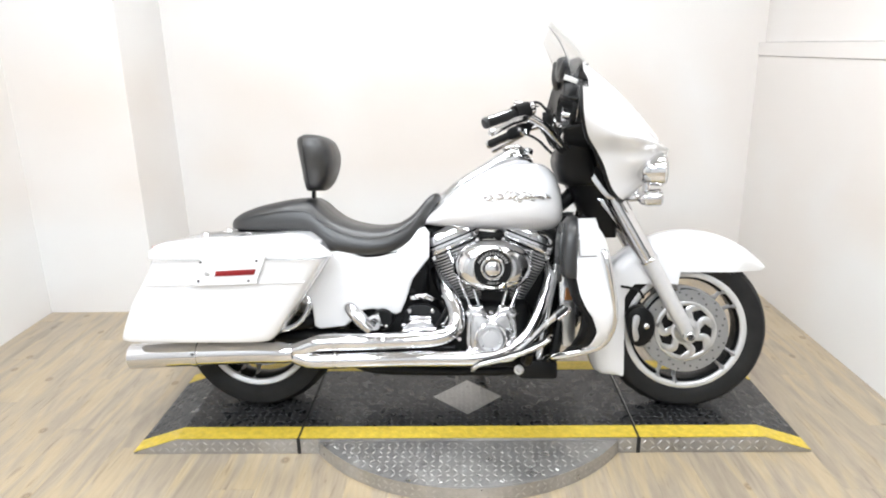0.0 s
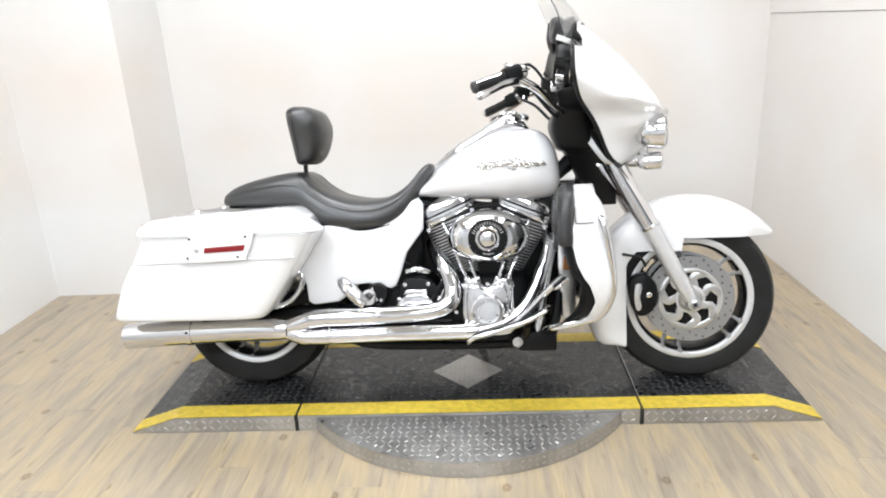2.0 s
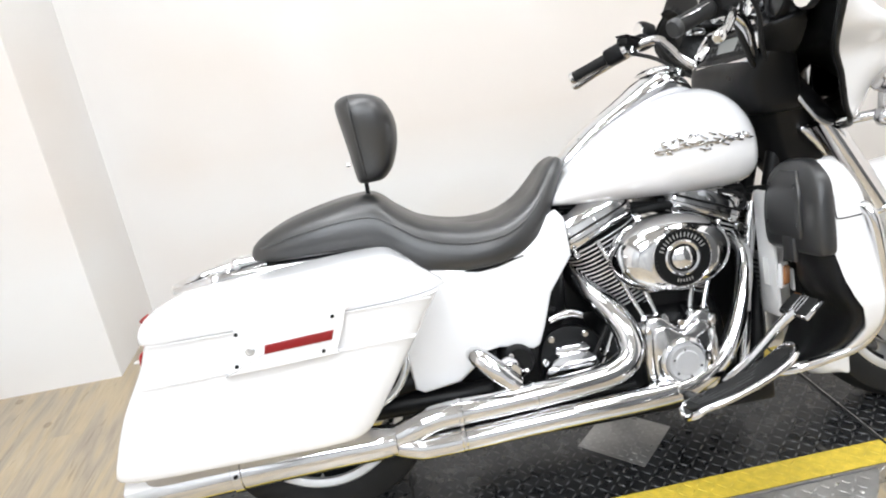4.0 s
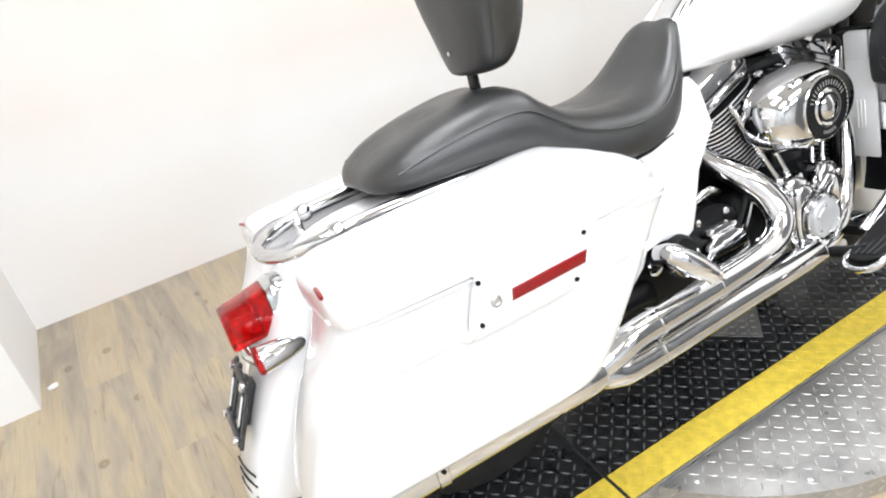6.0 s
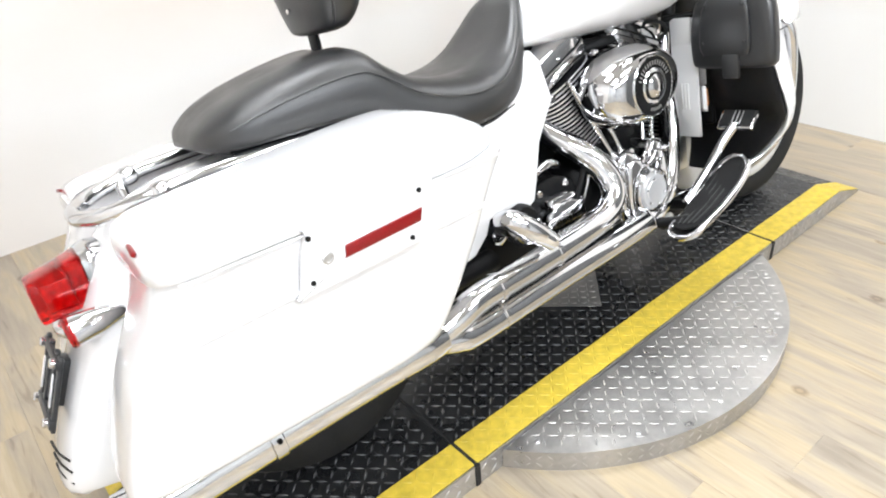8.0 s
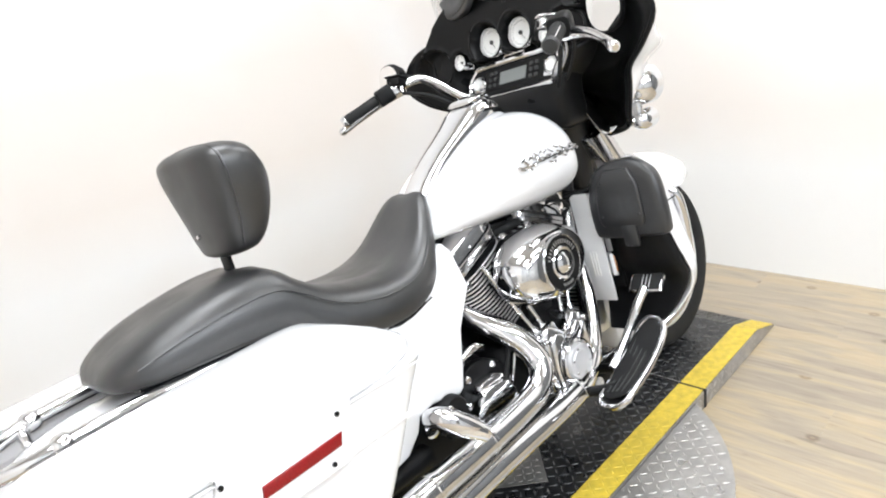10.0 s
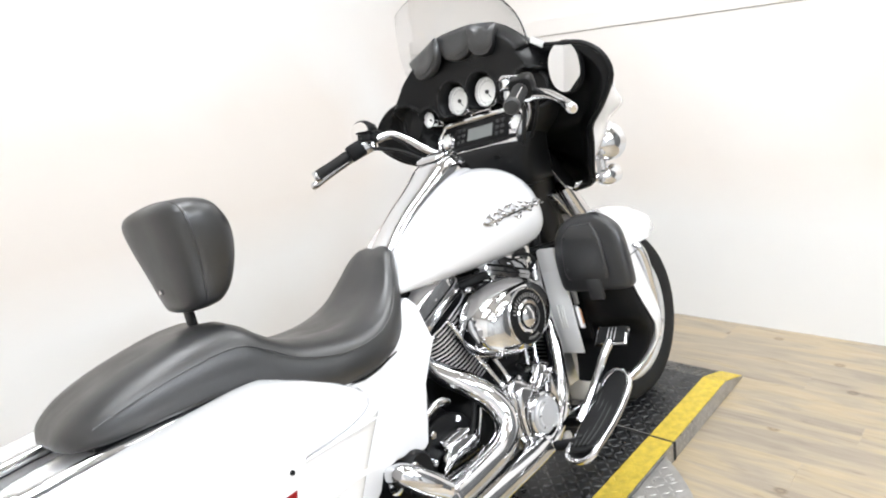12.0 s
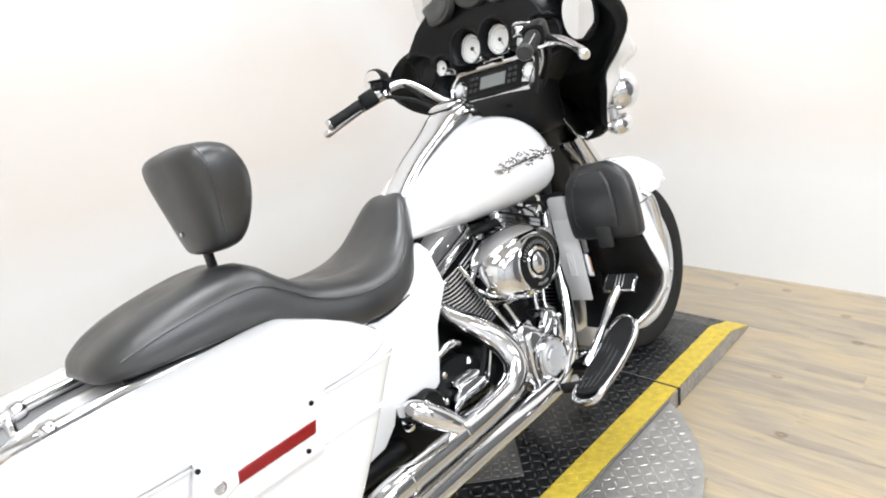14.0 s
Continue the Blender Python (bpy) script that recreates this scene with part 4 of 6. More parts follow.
pad = stacked([(z, a, b, c * 0.95, d * 0.95, p) for z, a, b, c, d, p in [(0.826, -0.612, -0.560, -0.060, 0.060, 2.6), (0.834, -0.618, -0.545, -0.088, 0.088, 3), (0.860, -0.622, -0.524, -0.106, 0.106, 3.2), (0.91, -0.628, -0.506, -0.128, 0.128, 3.2), (0.96, -0.635, -0.502, -0.144, 0.144, 3.2), (1.000, -0.641, -0.514, -0.146, 0.146, 3), (1.022, -0.640, -0.530, -0.132, 0.132, 2.8), (1.034, -0.628, -0.556, -0.100, 0.100, 2.4), (1.038, -0.608, -0.578, -0.055, 0.055, 2.2)]], 40, 4, "z")
backrest = part("backrest", pad, LEATHER, bike, "black padded passenger backrest", sharp=60)
welt = [(0.842, 0.093), (0.860, 0.1045), (0.91, 0.126), (0.96, 0.1415), (1.0, 0.1435), (1.022, 0.128), (1.032, 0.098), (1.0365, 0.05)]
welt = [(z, y * 0.95) for z, y in welt]
loop = [(-0.598 - 0.06 * (z - 0.9), -y, z) for z, y in welt] + [(-0.606, 0, 1.0375)] + [(-0.598 - 0.06 * (z - 0.9), y, z) for z, y in welt[::-1]]
part("pad_piping", tube(loop, 0.0026, 6, 3), LEATHER, backrest, "piping seam")
part("backrest_post", joined(box(-0.604, -0.594, -0.017, 0.017, 0.74, 0.85, 0.003)), BLACK_PLASTIC, backrest, "flat black steel post")
part("pad_pin", lathe([(0.005, 0), (0.005, 0.006), (0.002, 0.008)], 10), CHROME, backrest, m=Matrix.Translation((-0.632, 0, 0.875)) @ pose(0, 0, 0, 0, -90, 0))

# fuel tank and console
rings = []
for x, top, bot, w in glide([(-0.176, 0.708, 0.698, 0.055), (-0.168, 0.720, 0.692, 0.080), (-0.138, 0.745, 0.688, 0.110), (-0.056, 0.818, 0.680, 0.160), (0.047, 0.876, 0.672, 0.196), (0.129, 0.910, 0.667, 0.212), (0.210, 0.924, 0.664, 0.217), (0.271, 0.918, 0.664, 0.210), (0.314, 0.886, 0.670, 0.186), (0.338, 0.834, 0.690, 0.142), (0.347, 0.780, 0.730, 0.070)], 5):
    zc = bot + (top - bot) * 0.42
    r = []
    for c, s in oval(40, 2.35):
        r.append((x, c * w, zc + s * ((top - zc) if s > 0 else (zc - bot))))
    rings.append(r)
tank = part("fuel_tank", loft(rings), WHITE_PAINT, bike, "white teardrop fuel tank", sharp=60)
rings = []
for x, z, w, h in glide([(-0.130, 0.772, 0.030, 0.012), (-0.10, 0.800, 0.042, 0.018), (-0.02, 0.860, 0.050, 0.022), (0.07, 0.910, 0.058, 0.026), (0.135, 0.942, 0.068, 0.034), (0.185, 0.955, 0.070, 0.036), (0.225, 0.945, 0.058, 0.028), (0.250, 0.925, 0.035, 0.014)], 5):
    rings.append([(x + s * h * -0.35, c * w, z - 0.012 + s * h) for c, s in oval(24, 2.8)])
console = part("tank_console", loft(rings), CHROME, bike, "long chrome tank console", sharp=60)
part("filler_door", stacked([(0.130, -0.040, 0.040, 0.970, 0.978, 3), (0.15, -0.050, 0.050, 0.968, 0.988, 3), (0.19, -0.052, 0.052, 0.966, 0.990, 3), (0.212, -0.042, 0.042, 0.958, 0.976, 3)], 20, 3, "x"), CHROME, console, "chrome filler door")
part("console_seam", tube([(-0.06, -0.030, 0.842), (0.0, -0.034, 0.878), (0.07, -0.038, 0.922), (0.11, -0.040, 0.944)], 0.0016, 6, 4), SEAM_BLACK, console, "thin dark panel line")
part("ignition_switch", lathe([(0.018, 0), (0.018, 0.014), (0.012, 0.020), (0, 0.020)], 20), CHROME, console, m=Matrix.Translation((0.225, 0, 0.958)) @ pose(0, 0, 0, 0, 25, 0))
random.seed(4)
for side in (-1, 1):
    bits = []
    for i in range(46):
        u = i / 45
        x = 0.064 + 0.218 * u
        amp = 0.010 + 0.012 * math.sin(math.pi * min(1, u * 1.3)) if u < 0.75 else 0.006
        z = 0.796 + random.uniform(-amp, amp)
        w = 0.2190 * (1 - 0.062 * abs((x - 0.21) / 0.15) ** 2) - 0.0015
        d = random.uniform(-0.006, 0.006)
        bits.append(tube([(x - 0.008, w * side, z - d), (x, (w + 0.002) * side, z + d * 0.4), (x + 0.009, w * side, z + d)], 0.0023, 6, 2))
    bits.append(tube([(0.064, 0.203 * side, 0.790), (0.12, 0.2145 * side, 0.792), (0.2, 0.2195 * side, 0.794), (0.27, 0.2130 * side, 0.796), (0.290, 0.2050 * side, 0.797)], 0.0024, 6, 3))
    part("tank_emblem", joined(*bits), CHROME, tank, "chrome scroll emblem, plain shapes")

# engine
CRANK = Vector((0.080, 0, 0.300))
part("crankcase", joined(stacked([(0.165, -0.10, 0.20, -0.14, 0.16, 5), (0.185, -0.12, 0.225, -0.155, 0.17, 5), (0.30, -0.12, 0.235, -0.160, 0.17, 5), (0.385, -0.09, 0.225, -0.145, 0.16, 5), (0.42, -0.05, 0.20, -0.11, 0.12, 4)], 32, 3, "z")), BLACK_ENGINE, bike, "black engine crankcase")


def cylinder(sign):
    """One finned cylinder with head and rocker cover, leaning by sign."""
    tilt = Matrix.Translation(CRANK) @ pose(0, 0, 0, 0, 22.5 * sign, 0)
    barrel = part("cylinder", lathe([(0.060, 0.10), (0.066, 0.325)], 32), BLACK_ENGINE, bike, "black finned engine cylinder", m=tilt)
    for i in range(20):
        z = 0.114 + i * 0.0112
        grow = 0.070 + 0.036 * (i / 19)
        ring = [(c * grow, s * (0.102 + 0.018 * i / 19)) for c, s in oval(28, 3.2)]
        fin = loft([[(x, y, z) for x, y in ring], [(x * 1.01, y * 1.01, z + 0.0014) for x, y in ring], [(x * 1.01, y * 1.01, z + 0.0028) for x, y in ring], [(x, y, z + 0.0042) for x, y in ring]])
        part("fin", fin, BLACK_ENGINE, barrel, m=tilt)
        lip = [(c * (grow + 0.0022), s * (0.1042 + 0.018 * i / 19)) for c, s in oval(28, 3.2)]
        part("fin_edge", loft([[(x, y, z + 0.0004) for x, y in lip], [(x, y, z + 0.0040) for x, y in lip]]), ALLOY, barrel, "bright machined fin edge", m=tilt)
    rocker = [(0.336, -0.102, 0.102, -0.106, 0.106, 6), (0.344, -0.105, 0.105, -0.110, 0.110, 6), (0.366, -0.105, 0.105, -0.110, 0.110, 6), (0.369, -0.100, 0.100, -0.105, 0.105, 6), (0.398, -0.096, 0.096, -0.102, 0.102, 6), (0.412, -0.084, 0.084, -0.092, 0.092, 5), (0.420, -0.064, 0.064, -0.072, 0.072, 4)]
    cover = part("rocker_cover", stacked(rocker, 36, 2, "z"), CHROME, barrel, "chrome rocker cover", m=tilt)
    for bx in (-0.07, 0.0, 0.07):
        part("rocker_bolt", lathe([(0.0065, 0), (0.0065, 0.006), (0.004, 0.008), (0, 0.008)], 10), CHROME, barrel, m=tilt @ Matrix.Translation((bx, -0.094 if bx else -0.098, 0.376)) @ pose(0, 0, 0, 25, 0, 0))
    part("rocker_step", stacked([(0.3685, -0.102, 0.102, -0.107, 0.107, 6), (0.3725, -0.1005, 0.1005, -0.1055, 0.1055, 6)], 36, 1, "z"), BLACK_ENGINE, barrel, "dark gasket line", m=tilt)
    part("rocker_split", loft([[(c * 0.1056, s * 0.1106, 0.3545) for c, s in oval(36, 6)], [(c * 0.1056, s * 0.1106, 0.3565) for c, s in oval(36, 6)]]), BLACK_ENGINE, barrel, m=tilt)
    return barrel


cylinder(-1)
cylinder(1)
for sign in (-1, 1):
    for off in (-0.016, 0.016):
        low = Vector((CRANK.x + sign * 0.052 + off, -0.170, 0.385))
        high = Vector((CRANK.x + sign * 0.128 + off * 1.6, -0.130, 0.600))
        rod = part("pushrod_tube", tube([low, low.lerp(high, 0.5), high], 0.0068, 12, 2), CHROME, bike, "chrome pushrod tube")
        part("tube_base", lathe([(0.014, 0), (0.015, 0.012), (0.011, 0.022)], 16), CHROME, rod, m=along(low, high))
    block = box(-0.036, 0.036, -0.03, 0.03, -0.02, 0.02, 0.006)
    part("tappet_block", block, CHROME, bike, "chrome tappet block", m=Matrix.Translation((CRANK.x + sign * 0.055, -0.165, 0.380)) @ pose(0, 0, 0, 0, 22 * sign, 0))
for sign in (-1, 1):
    tilt = Matrix.Translation(CRANK) @ pose(0, 0, 0, 0, 22.5 * sign, 0)
    for bx in (-0.066, 0.066):
        part("head_bolt", lathe([(0.010, 0), (0.010, 0.010), (0.007, 0.014), (0, 0.014)], 12), CHROME, bike, "chrome head bolt cover", m=tilt @ Matrix.Translation((bx * 1.3, -0.118, 0.331)) @ FACING_RIGHT)
        part("base_nut", lathe([(0.008, 0), (0.008, 0.012), (0.005, 0.015), (0, 0.015)], 12), CHROME, bike, "cylinder base nut", m=tilt @ Matrix.Translation((bx * 0.8, -0.085, 0.100)))
    plug = tilt @ Matrix.Translation((0.020 * sign, -0.105, 0.270)) @ FACING_RIGHT
    part("spark_plug", lathe([(0.010, 0), (0.010, 0.016), (0.007, 0.020), (0.006, 0.040), (0, 0.042)], 12), RUBBER, bike, "black spark plug boot", m=plug)
for i, (x0, x1) in enumerate(((-0.052, -0.090), (-0.072, -0.118))):
    part("oil_line", tube([(x0, -0.140, 0.430), (x0 - 0.012, -0.152, 0.390), (x1, -0.150, 0.330), (x1 - 0.02, -0.140, 0.290)], 0.0055, 8, 5), CHROME if i == 0 else RUBBER, bike, "engine oil line")
part("wiring_loom", tube([(-0.13, -0.04, 0.69), (-0.02, -0.05, 0.672), (0.05, -0.075, 0.660), (0.12, -0.075, 0.656), (0.22, -0.05, 0.675), (0.33, -0.05, 0.69)], 0.010, 8, 5), RUBBER, bike, "black wiring loom below the tank")
part("intake_manifold", tube([(0.03, -0.03, 0.555), (0.085, -0.09, 0.560), (0.14, -0.03, 0.555)], 0.028, 14, 4), BLACK_ENGINE, bike, "black intake manifold")
part("fuel_rail", tube([(0.02, -0.05, 0.640), (0.06, -0.10, 0.652), (0.12, -0.10, 0.652), (0.17, -0.05, 0.640)], 0.012, 10, 4), RUBBER, bike, "black hoses below the tank")
part("coil_cover", box(0.045, 0.150, -0.125, 0.0, 0.405, 0.470, 0.012), BLACK_ENGINE, bike, "black oil filter housing")

# gear case cover and timing cover
gear = plate(rounded([(0.000, 0.395), (0.040, 0.405), (0.080, 0.375), (0.120, 0.405), (0.160, 0.392), (0.172, 0.300), (0.165, 0.215), (0.120, 0.198), (0.035, 0.200), (-0.005, 0.225), (-0.012, 0.310)], 4), -0.202, -0.15, 0.012, None, 3)
gear = part("gear_cover", gear, CHROME, bike, "chrome gear case cover")
part("gear_boss", plate(rounded([(0.012, 0.372), (0.045, 0.384), (0.080, 0.362), (0.115, 0.384), (0.146, 0.372), (0.154, 0.300), (0.148, 0.232), (0.112, 0.214), (0.044, 0.216), (0.010, 0.240), (0.004, 0.310)], 4), -0.212, -0.19, 0.009, None, 3), CHROME, gear, "raised chrome boss")
part("boss_ring", ring_solid([(0.047, 0.0), (0.060, 0.0), (0.058, 0.010), (0.053, 0.013), (0.048, 0.010)], 40, Matrix.Translation((0.078, -0.210, 0.291)) @ FACING_RIGHT), CHROME, gear, "chrome ring round the timing cover")
for i in range(5):
    a = radians(60 * i + 100)
    bolts("timing_screw", [(0.078 + 0.034 * math.cos(a), -0.227, 0.291 + 0.034 * math.sin(a))], 0.0035, 0.003, CHROME, gear)
part("timing_cover", lathe([(0.045, 0), (0.045, 0.012), (0.042, 0.017), (0.038, 0.015), (0.030, 0.015), (0.028, 0.018), (0, 0.019)], 40), ALLOY, gear, "round satin timing cover", m=Matrix.Translation((0.078, -0.210, 0.291)) @ FACING_RIGHT)
bolts("cover_bolt", [(0.0, -0.201, 0.375), (0.158, -0.201, 0.375), (0.004, -0.201, 0.235), (0.155, -0.201, 0.232), (0.08, -0.201, 0.385)], 0.008, 0.008, CHROME, gear)
bolts("case_bolt", [(-0.03, -0.158, 0.40), (-0.035, -0.158, 0.34), (-0.035, -0.158, 0.28), (-0.03, -0.158, 0.22)], 0.009, 0.012, CHROME, gear)
part("oil_filter", lathe([(0.034, 0), (0.036, 0.01), (0.036, 0.07), (0.030, 0.082), (0, 0.084)], 28), BLACK_ENGINE, bike, "black oil filter", m=Matrix.Translation((0.20, -0.06, 0.26)) @ pose(0, 0, 0, 0, 90, 0))

# air cleaner
ac = Matrix.Translation((0.087, -0.136, 0.548)) @ FACING_RIGHT
rings = []
for f, h in ((0.90, 0.0), (0.99, 0.004), (1.0, 0.018), (0.985, 0.040), (0.94, 0.062), (0.86, 0.080), (0.76, 0.092), (0.66, 0.098), (0.55, 0.101)):
    rings.append([(c * (0.144 * f), s * (0.095 * f if f > 0.6 else 0.095 * f * 1.2), h) for c, s in oval(48, 2.15)])
air = part("air_cleaner", loft(rings), CHROME, bike, "chrome football-shaped air cleaner", m=ac, sharp=60)
part("insert_ring", ring_solid([(0.040, 0.094), (0.066, 0.094), (0.067, 0.1035), (0.064, 0.106), (0.042, 0.106)], 48, ac), BLACK_PLASTIC, air, "black insert ring")
for middle, count, step, wide, tall in ((90, 15, 9.5, 0.0013, 0.0052), (270, 6, 7.5, 0.0012, 0.0036)):
    for i in range(count):
        a = radians(middle + (i - (count - 1) / 2) * step)
        part("insert_mark", box(-wide, wide, -tall, tall, 0, 0.001, 0.0, m=Matrix.Translation((0.053 * math.cos(a), 0.053 * math.sin(a), 0.1058)) @ pose(0, 0, 0, 0, 0, math.degrees(a) - 90)), SATIN_METAL, air, "plain silver bar in place of lettering", smooth=False, m=ac)
for i in range(40):
    a = radians(9 * i)
    part("insert_tooth", box(-0.0016, 0.0016, -0.003, 0.003, 0, 0.003, 0.0, m=Matrix.Translation((0.0635 * math.cos(a), 0.0635 * math.sin(a), 0.1040)) @ pose(0, 0, 0, 0, 0, math.degrees(a) - 90)), BLACK_ENGINE, air, smooth=False, m=ac)
part("insert_bezel", ring_solid([(0.0665, 0.098), (0.0700, 0.098), (0.0700, 0.1035), (0.0685, 0.105), (0.0665, 0.104)], 48, ac), CHROME, air, "thin chrome bezel")
part("dome_groove", ring_solid([(0.0262, 0.1075), (0.0318, 0.1075), (0.0318, 0.1105), (0.0262, 0.1105)], 36, ac), BLACK_ENGINE, air, "dark groove round the dome")
part("insert_dome", lathe([(0.042, 0.098), (0.042, 0.107), (0.038, 0.110), (0.030, 0.1085), (0.024, 0.113), (0.012, 0.117), (0, 0.118)], 40), CHROME, air, "chrome centre dome", m=ac)
part("back_plate", loft([[(c * 0.128, s * 0.084, h) for c, s in oval(40, 2.2)] for h in (-0.035, 0.002)]), BLACK_ENGINE, air, m=ac)

# plain black plates added so the gaps behind and around the engine stay dark
part("rear_gap_plate", plate([(-0.26, 0.40), (-0.06, 0.40), (-0.02, 0.66), (-0.20, 0.68)], -0.04, 0.04, 0.004), BLACK_ENGINE, bike, "black plate filling the gap behind the engine")
part("front_gap_plate", plate([(0.17, 0.22), (0.345, 0.22), (0.36, 0.64), (0.20, 0.65)], 0.03, 0.07, 0.004), BLACK_ENGINE, bike, "black plate filling the gap ahead of the engine")
# transmission
gearbox = part("transmission", joined(stacked([(0.165, -0.44, -0.11, -0.110, 0.15, 5), (0.20, -0.46, -0.10, -0.116, 0.16, 5), (0.36, -0.46, -0.10, -0.116, 0.16, 5), (0.41, -0.42, -0.12, -0.10, 0.13, 4)], 32, 3, "z")), BLACK_ENGINE, bike, "black transmission case")
side_plate = plate(rounded([(-0.255, 0.325), (-0.225, 0.392), (-0.160, 0.402), (-0.105, 0.372), (-0.085, 0.315), (-0.115, 0.275), (-0.24, 0.272)], 4), -0.136, -0.110, 0.006)
sp = part("clutch_cover", side_plate, BLACK_ENGINE, gearbox, "dark clutch release cover")
bolts("cover_bolt", [(-0.220, -0.135, 0.379), (-0.135, -0.135, 0.379), (-0.243, -0.135, 0.325), (-0.098, -0.135, 0.325)], 0.009, 0.009, CHROME, sp)
part("starter_cover", joined(plate(rounded([(-0.255, 0.300), (-0.215, 0.345), (-0.140, 0.345), (-0.115, 0.305), (-0.125, 0.285), (-0.24, 0.285)], 4), -0.180, -0.135, 0.008), plate(rounded([(-0.215, 0.345), (-0.21, 0.365), (-0.145, 0.365), (-0.14, 0.345)], 3), -0.172, -0.135, 0.006)), CHROME, gearbox, "chrome starter end cover")
part("starter_motor", lathe([(0.036, 0), (0.040, 0.006), (0.040, 0.09), (0.034, 0.1)], 24), BLACK_ENGINE, gearbox, "round black starter motor", m=Matrix.Translation((-0.315, -0.09, 0.355)) @ FACING_RIGHT)
bolts("starter_bolt", [(-0.33, -0.188, 0.375), (-0.30, -0.188, 0.335), (-0.29, -0.112, 0.40), (-0.33, -0.114, 0.41), (-0.40, -0.114, 0.38), (-0.385, -0.114, 0.33), (-0.17, -0.112, 0.425)], 0.007, 0.009, CHROME, gearbox)
part("cable", tube([(-0.20, -0.13, 0.45), (-0.24, -0.14, 0.47), (-0.255, -0.13, 0.44), (-0.25, -0.11, 0.40)], 0.006, 8, 5), RUBBER, gearbox, "black cable")
part("cable_fitting", tube([(-0.215, -0.125, 0.425), (-0.17, -0.128, 0.435), (-0.135, -0.12, 0.42)], 0.011, 10, 4), CHROME, gearbox, "chrome cable fitting")
part("dipstick_cap", lathe([(0.022, 0), (0.022, 0.012), (0.014, 0.016)], 20), CHROME, gearbox, m=Matrix.Translation((-0.345, -0.118, 0.325)) @ FACING_RIGHT)
for side in (-1, 1):
    part("swingarm", tube([(-0.38, 0.13 * side, 0.28), (-0.60, 0.135 * side, 0.285), (-0.82, 0.135 * side, 0.285)], 0.028, 12, 3), BLACK_ENGINE, bike, "black swingarm")
    part("shock_absorber", tube([(-0.52, 0.16 * side, 0.36), (-0.70, 0.16 * side, 0.33)], 0.028, 12, 2), BLACK_ENGINE, bike, "black shock absorber")
part("under_tail_shell", stacked([(0.38, -0.60, -0.16, -0.12, 0.12, 5), (0.56, -0.60, -0.15, -0.13, 0.13, 5), (0.66, -0.66, -0.18, -0.10, 0.10, 5)], 24, 3, "z"), BLACK_PLASTIC, bike, "black battery and frame shell")

# frame
frame_tubes = part("bike_frame", joined(
    tube([(0.43, 0, 0.84), (0.30, 0, 0.74), (0.0, 0, 0.70), (-0.30, 0, 0.64)], 0.028, 12, 4),
    tube([(0.45, -0.05, 0.80), (0.40, -0.055, 0.60), (0.345, -0.07, 0.36), (0.30, -0.10, 0.17), (0.20, -0.11, 0.150), (-0.30, -0.11, 0.150), (-0.44, -0.12, 0.18)], 0.019, 12, 4),
    tube([(0.45, 0.05, 0.80), (0.40, 0.055, 0.60), (0.345, 0.07, 0.36), (0.30, 0.10, 0.17), (0.20, 0.11, 0.150), (-0.30, 0.11, 0.150), (-0.44, 0.12, 0.18)], 0.019, 12, 4),
    box(0.18, 0.32, -0.17, 0.17, 0.130, 0.20, 0.012), tube([(0.50, 0, 0.72), (0.43, 0, 0.87)], 0.038, 16, 2)), BLACK_ENGINE, bike, "black tubular frame")
part("frame_bolt", lathe([(0.016, 0), (0.018, 0.006), (0.010, 0.010), (0.006, 0.006)], 18), SATIN_METAL, frame_tubes, m=Matrix.Translation((0.180, -0.176, 0.170)) @ FACING_RIGHT)
for side in (-1, 1):
    part("downtube_cover", tube([(0.345, 0.085 * side, 0.62), (0.306, 0.105 * side, 0.46), (0.276, 0.125 * side, 0.32), (0.250, 0.140 * side, 0.20)], 0.015, 12, 4), CHROME, bike, "chrome front frame cover")
    part("guard_bracket", tube([(0.33, 0.10 * side, 0.655), (0.40, 0.20 * side, 0.658), (0.43, 0.25 * side, 0.655)], 0.009, 10, 3), BLACK_ENGINE, bike, "black guard bracket")
part("horn_cover", stacked([(0.345, -0.035, 0.035, 0.50, 0.60, 3), (0.36, -0.05, 0.05, 0.47, 0.62, 3), (0.38, -0.04, 0.04, 0.49, 0.60, 3)], 20, 2, "x"), CHROME, bike, "chrome regulator cover")
cooler = part("oil_cooler", joined(box(0.345, 0.395, -0.100, 0.095, 0.235, 0.49, 0.008)), SATIN_METAL, bike, "silver finned oil cooler")
for i in range(19):
    part("cooler_fin", box(0.3435, 0.3455, -0.09, 0.085, 0.25 + 0.012 * i, 0.255 + 0.012 * i), GREY_PLASTIC, cooler, smooth=False)
# plain black box added to darken the space below the tank
part("tank_shade", box(0.10, 0.33, -0.09, 0.09, 0.63, 0.672, 0.01), BLACK_ENGINE, bike, "black box standing for the shade below the tank")
part("spark_plug_cable", tube([(0.29, -0.09, 0.60), (0.31, -0.12, 0.63), (0.28, -0.12, 0.66), (0.24, -0.08, 0.665)], 0.005, 8, 5), RUBBER, bike, "black spark plug cable")

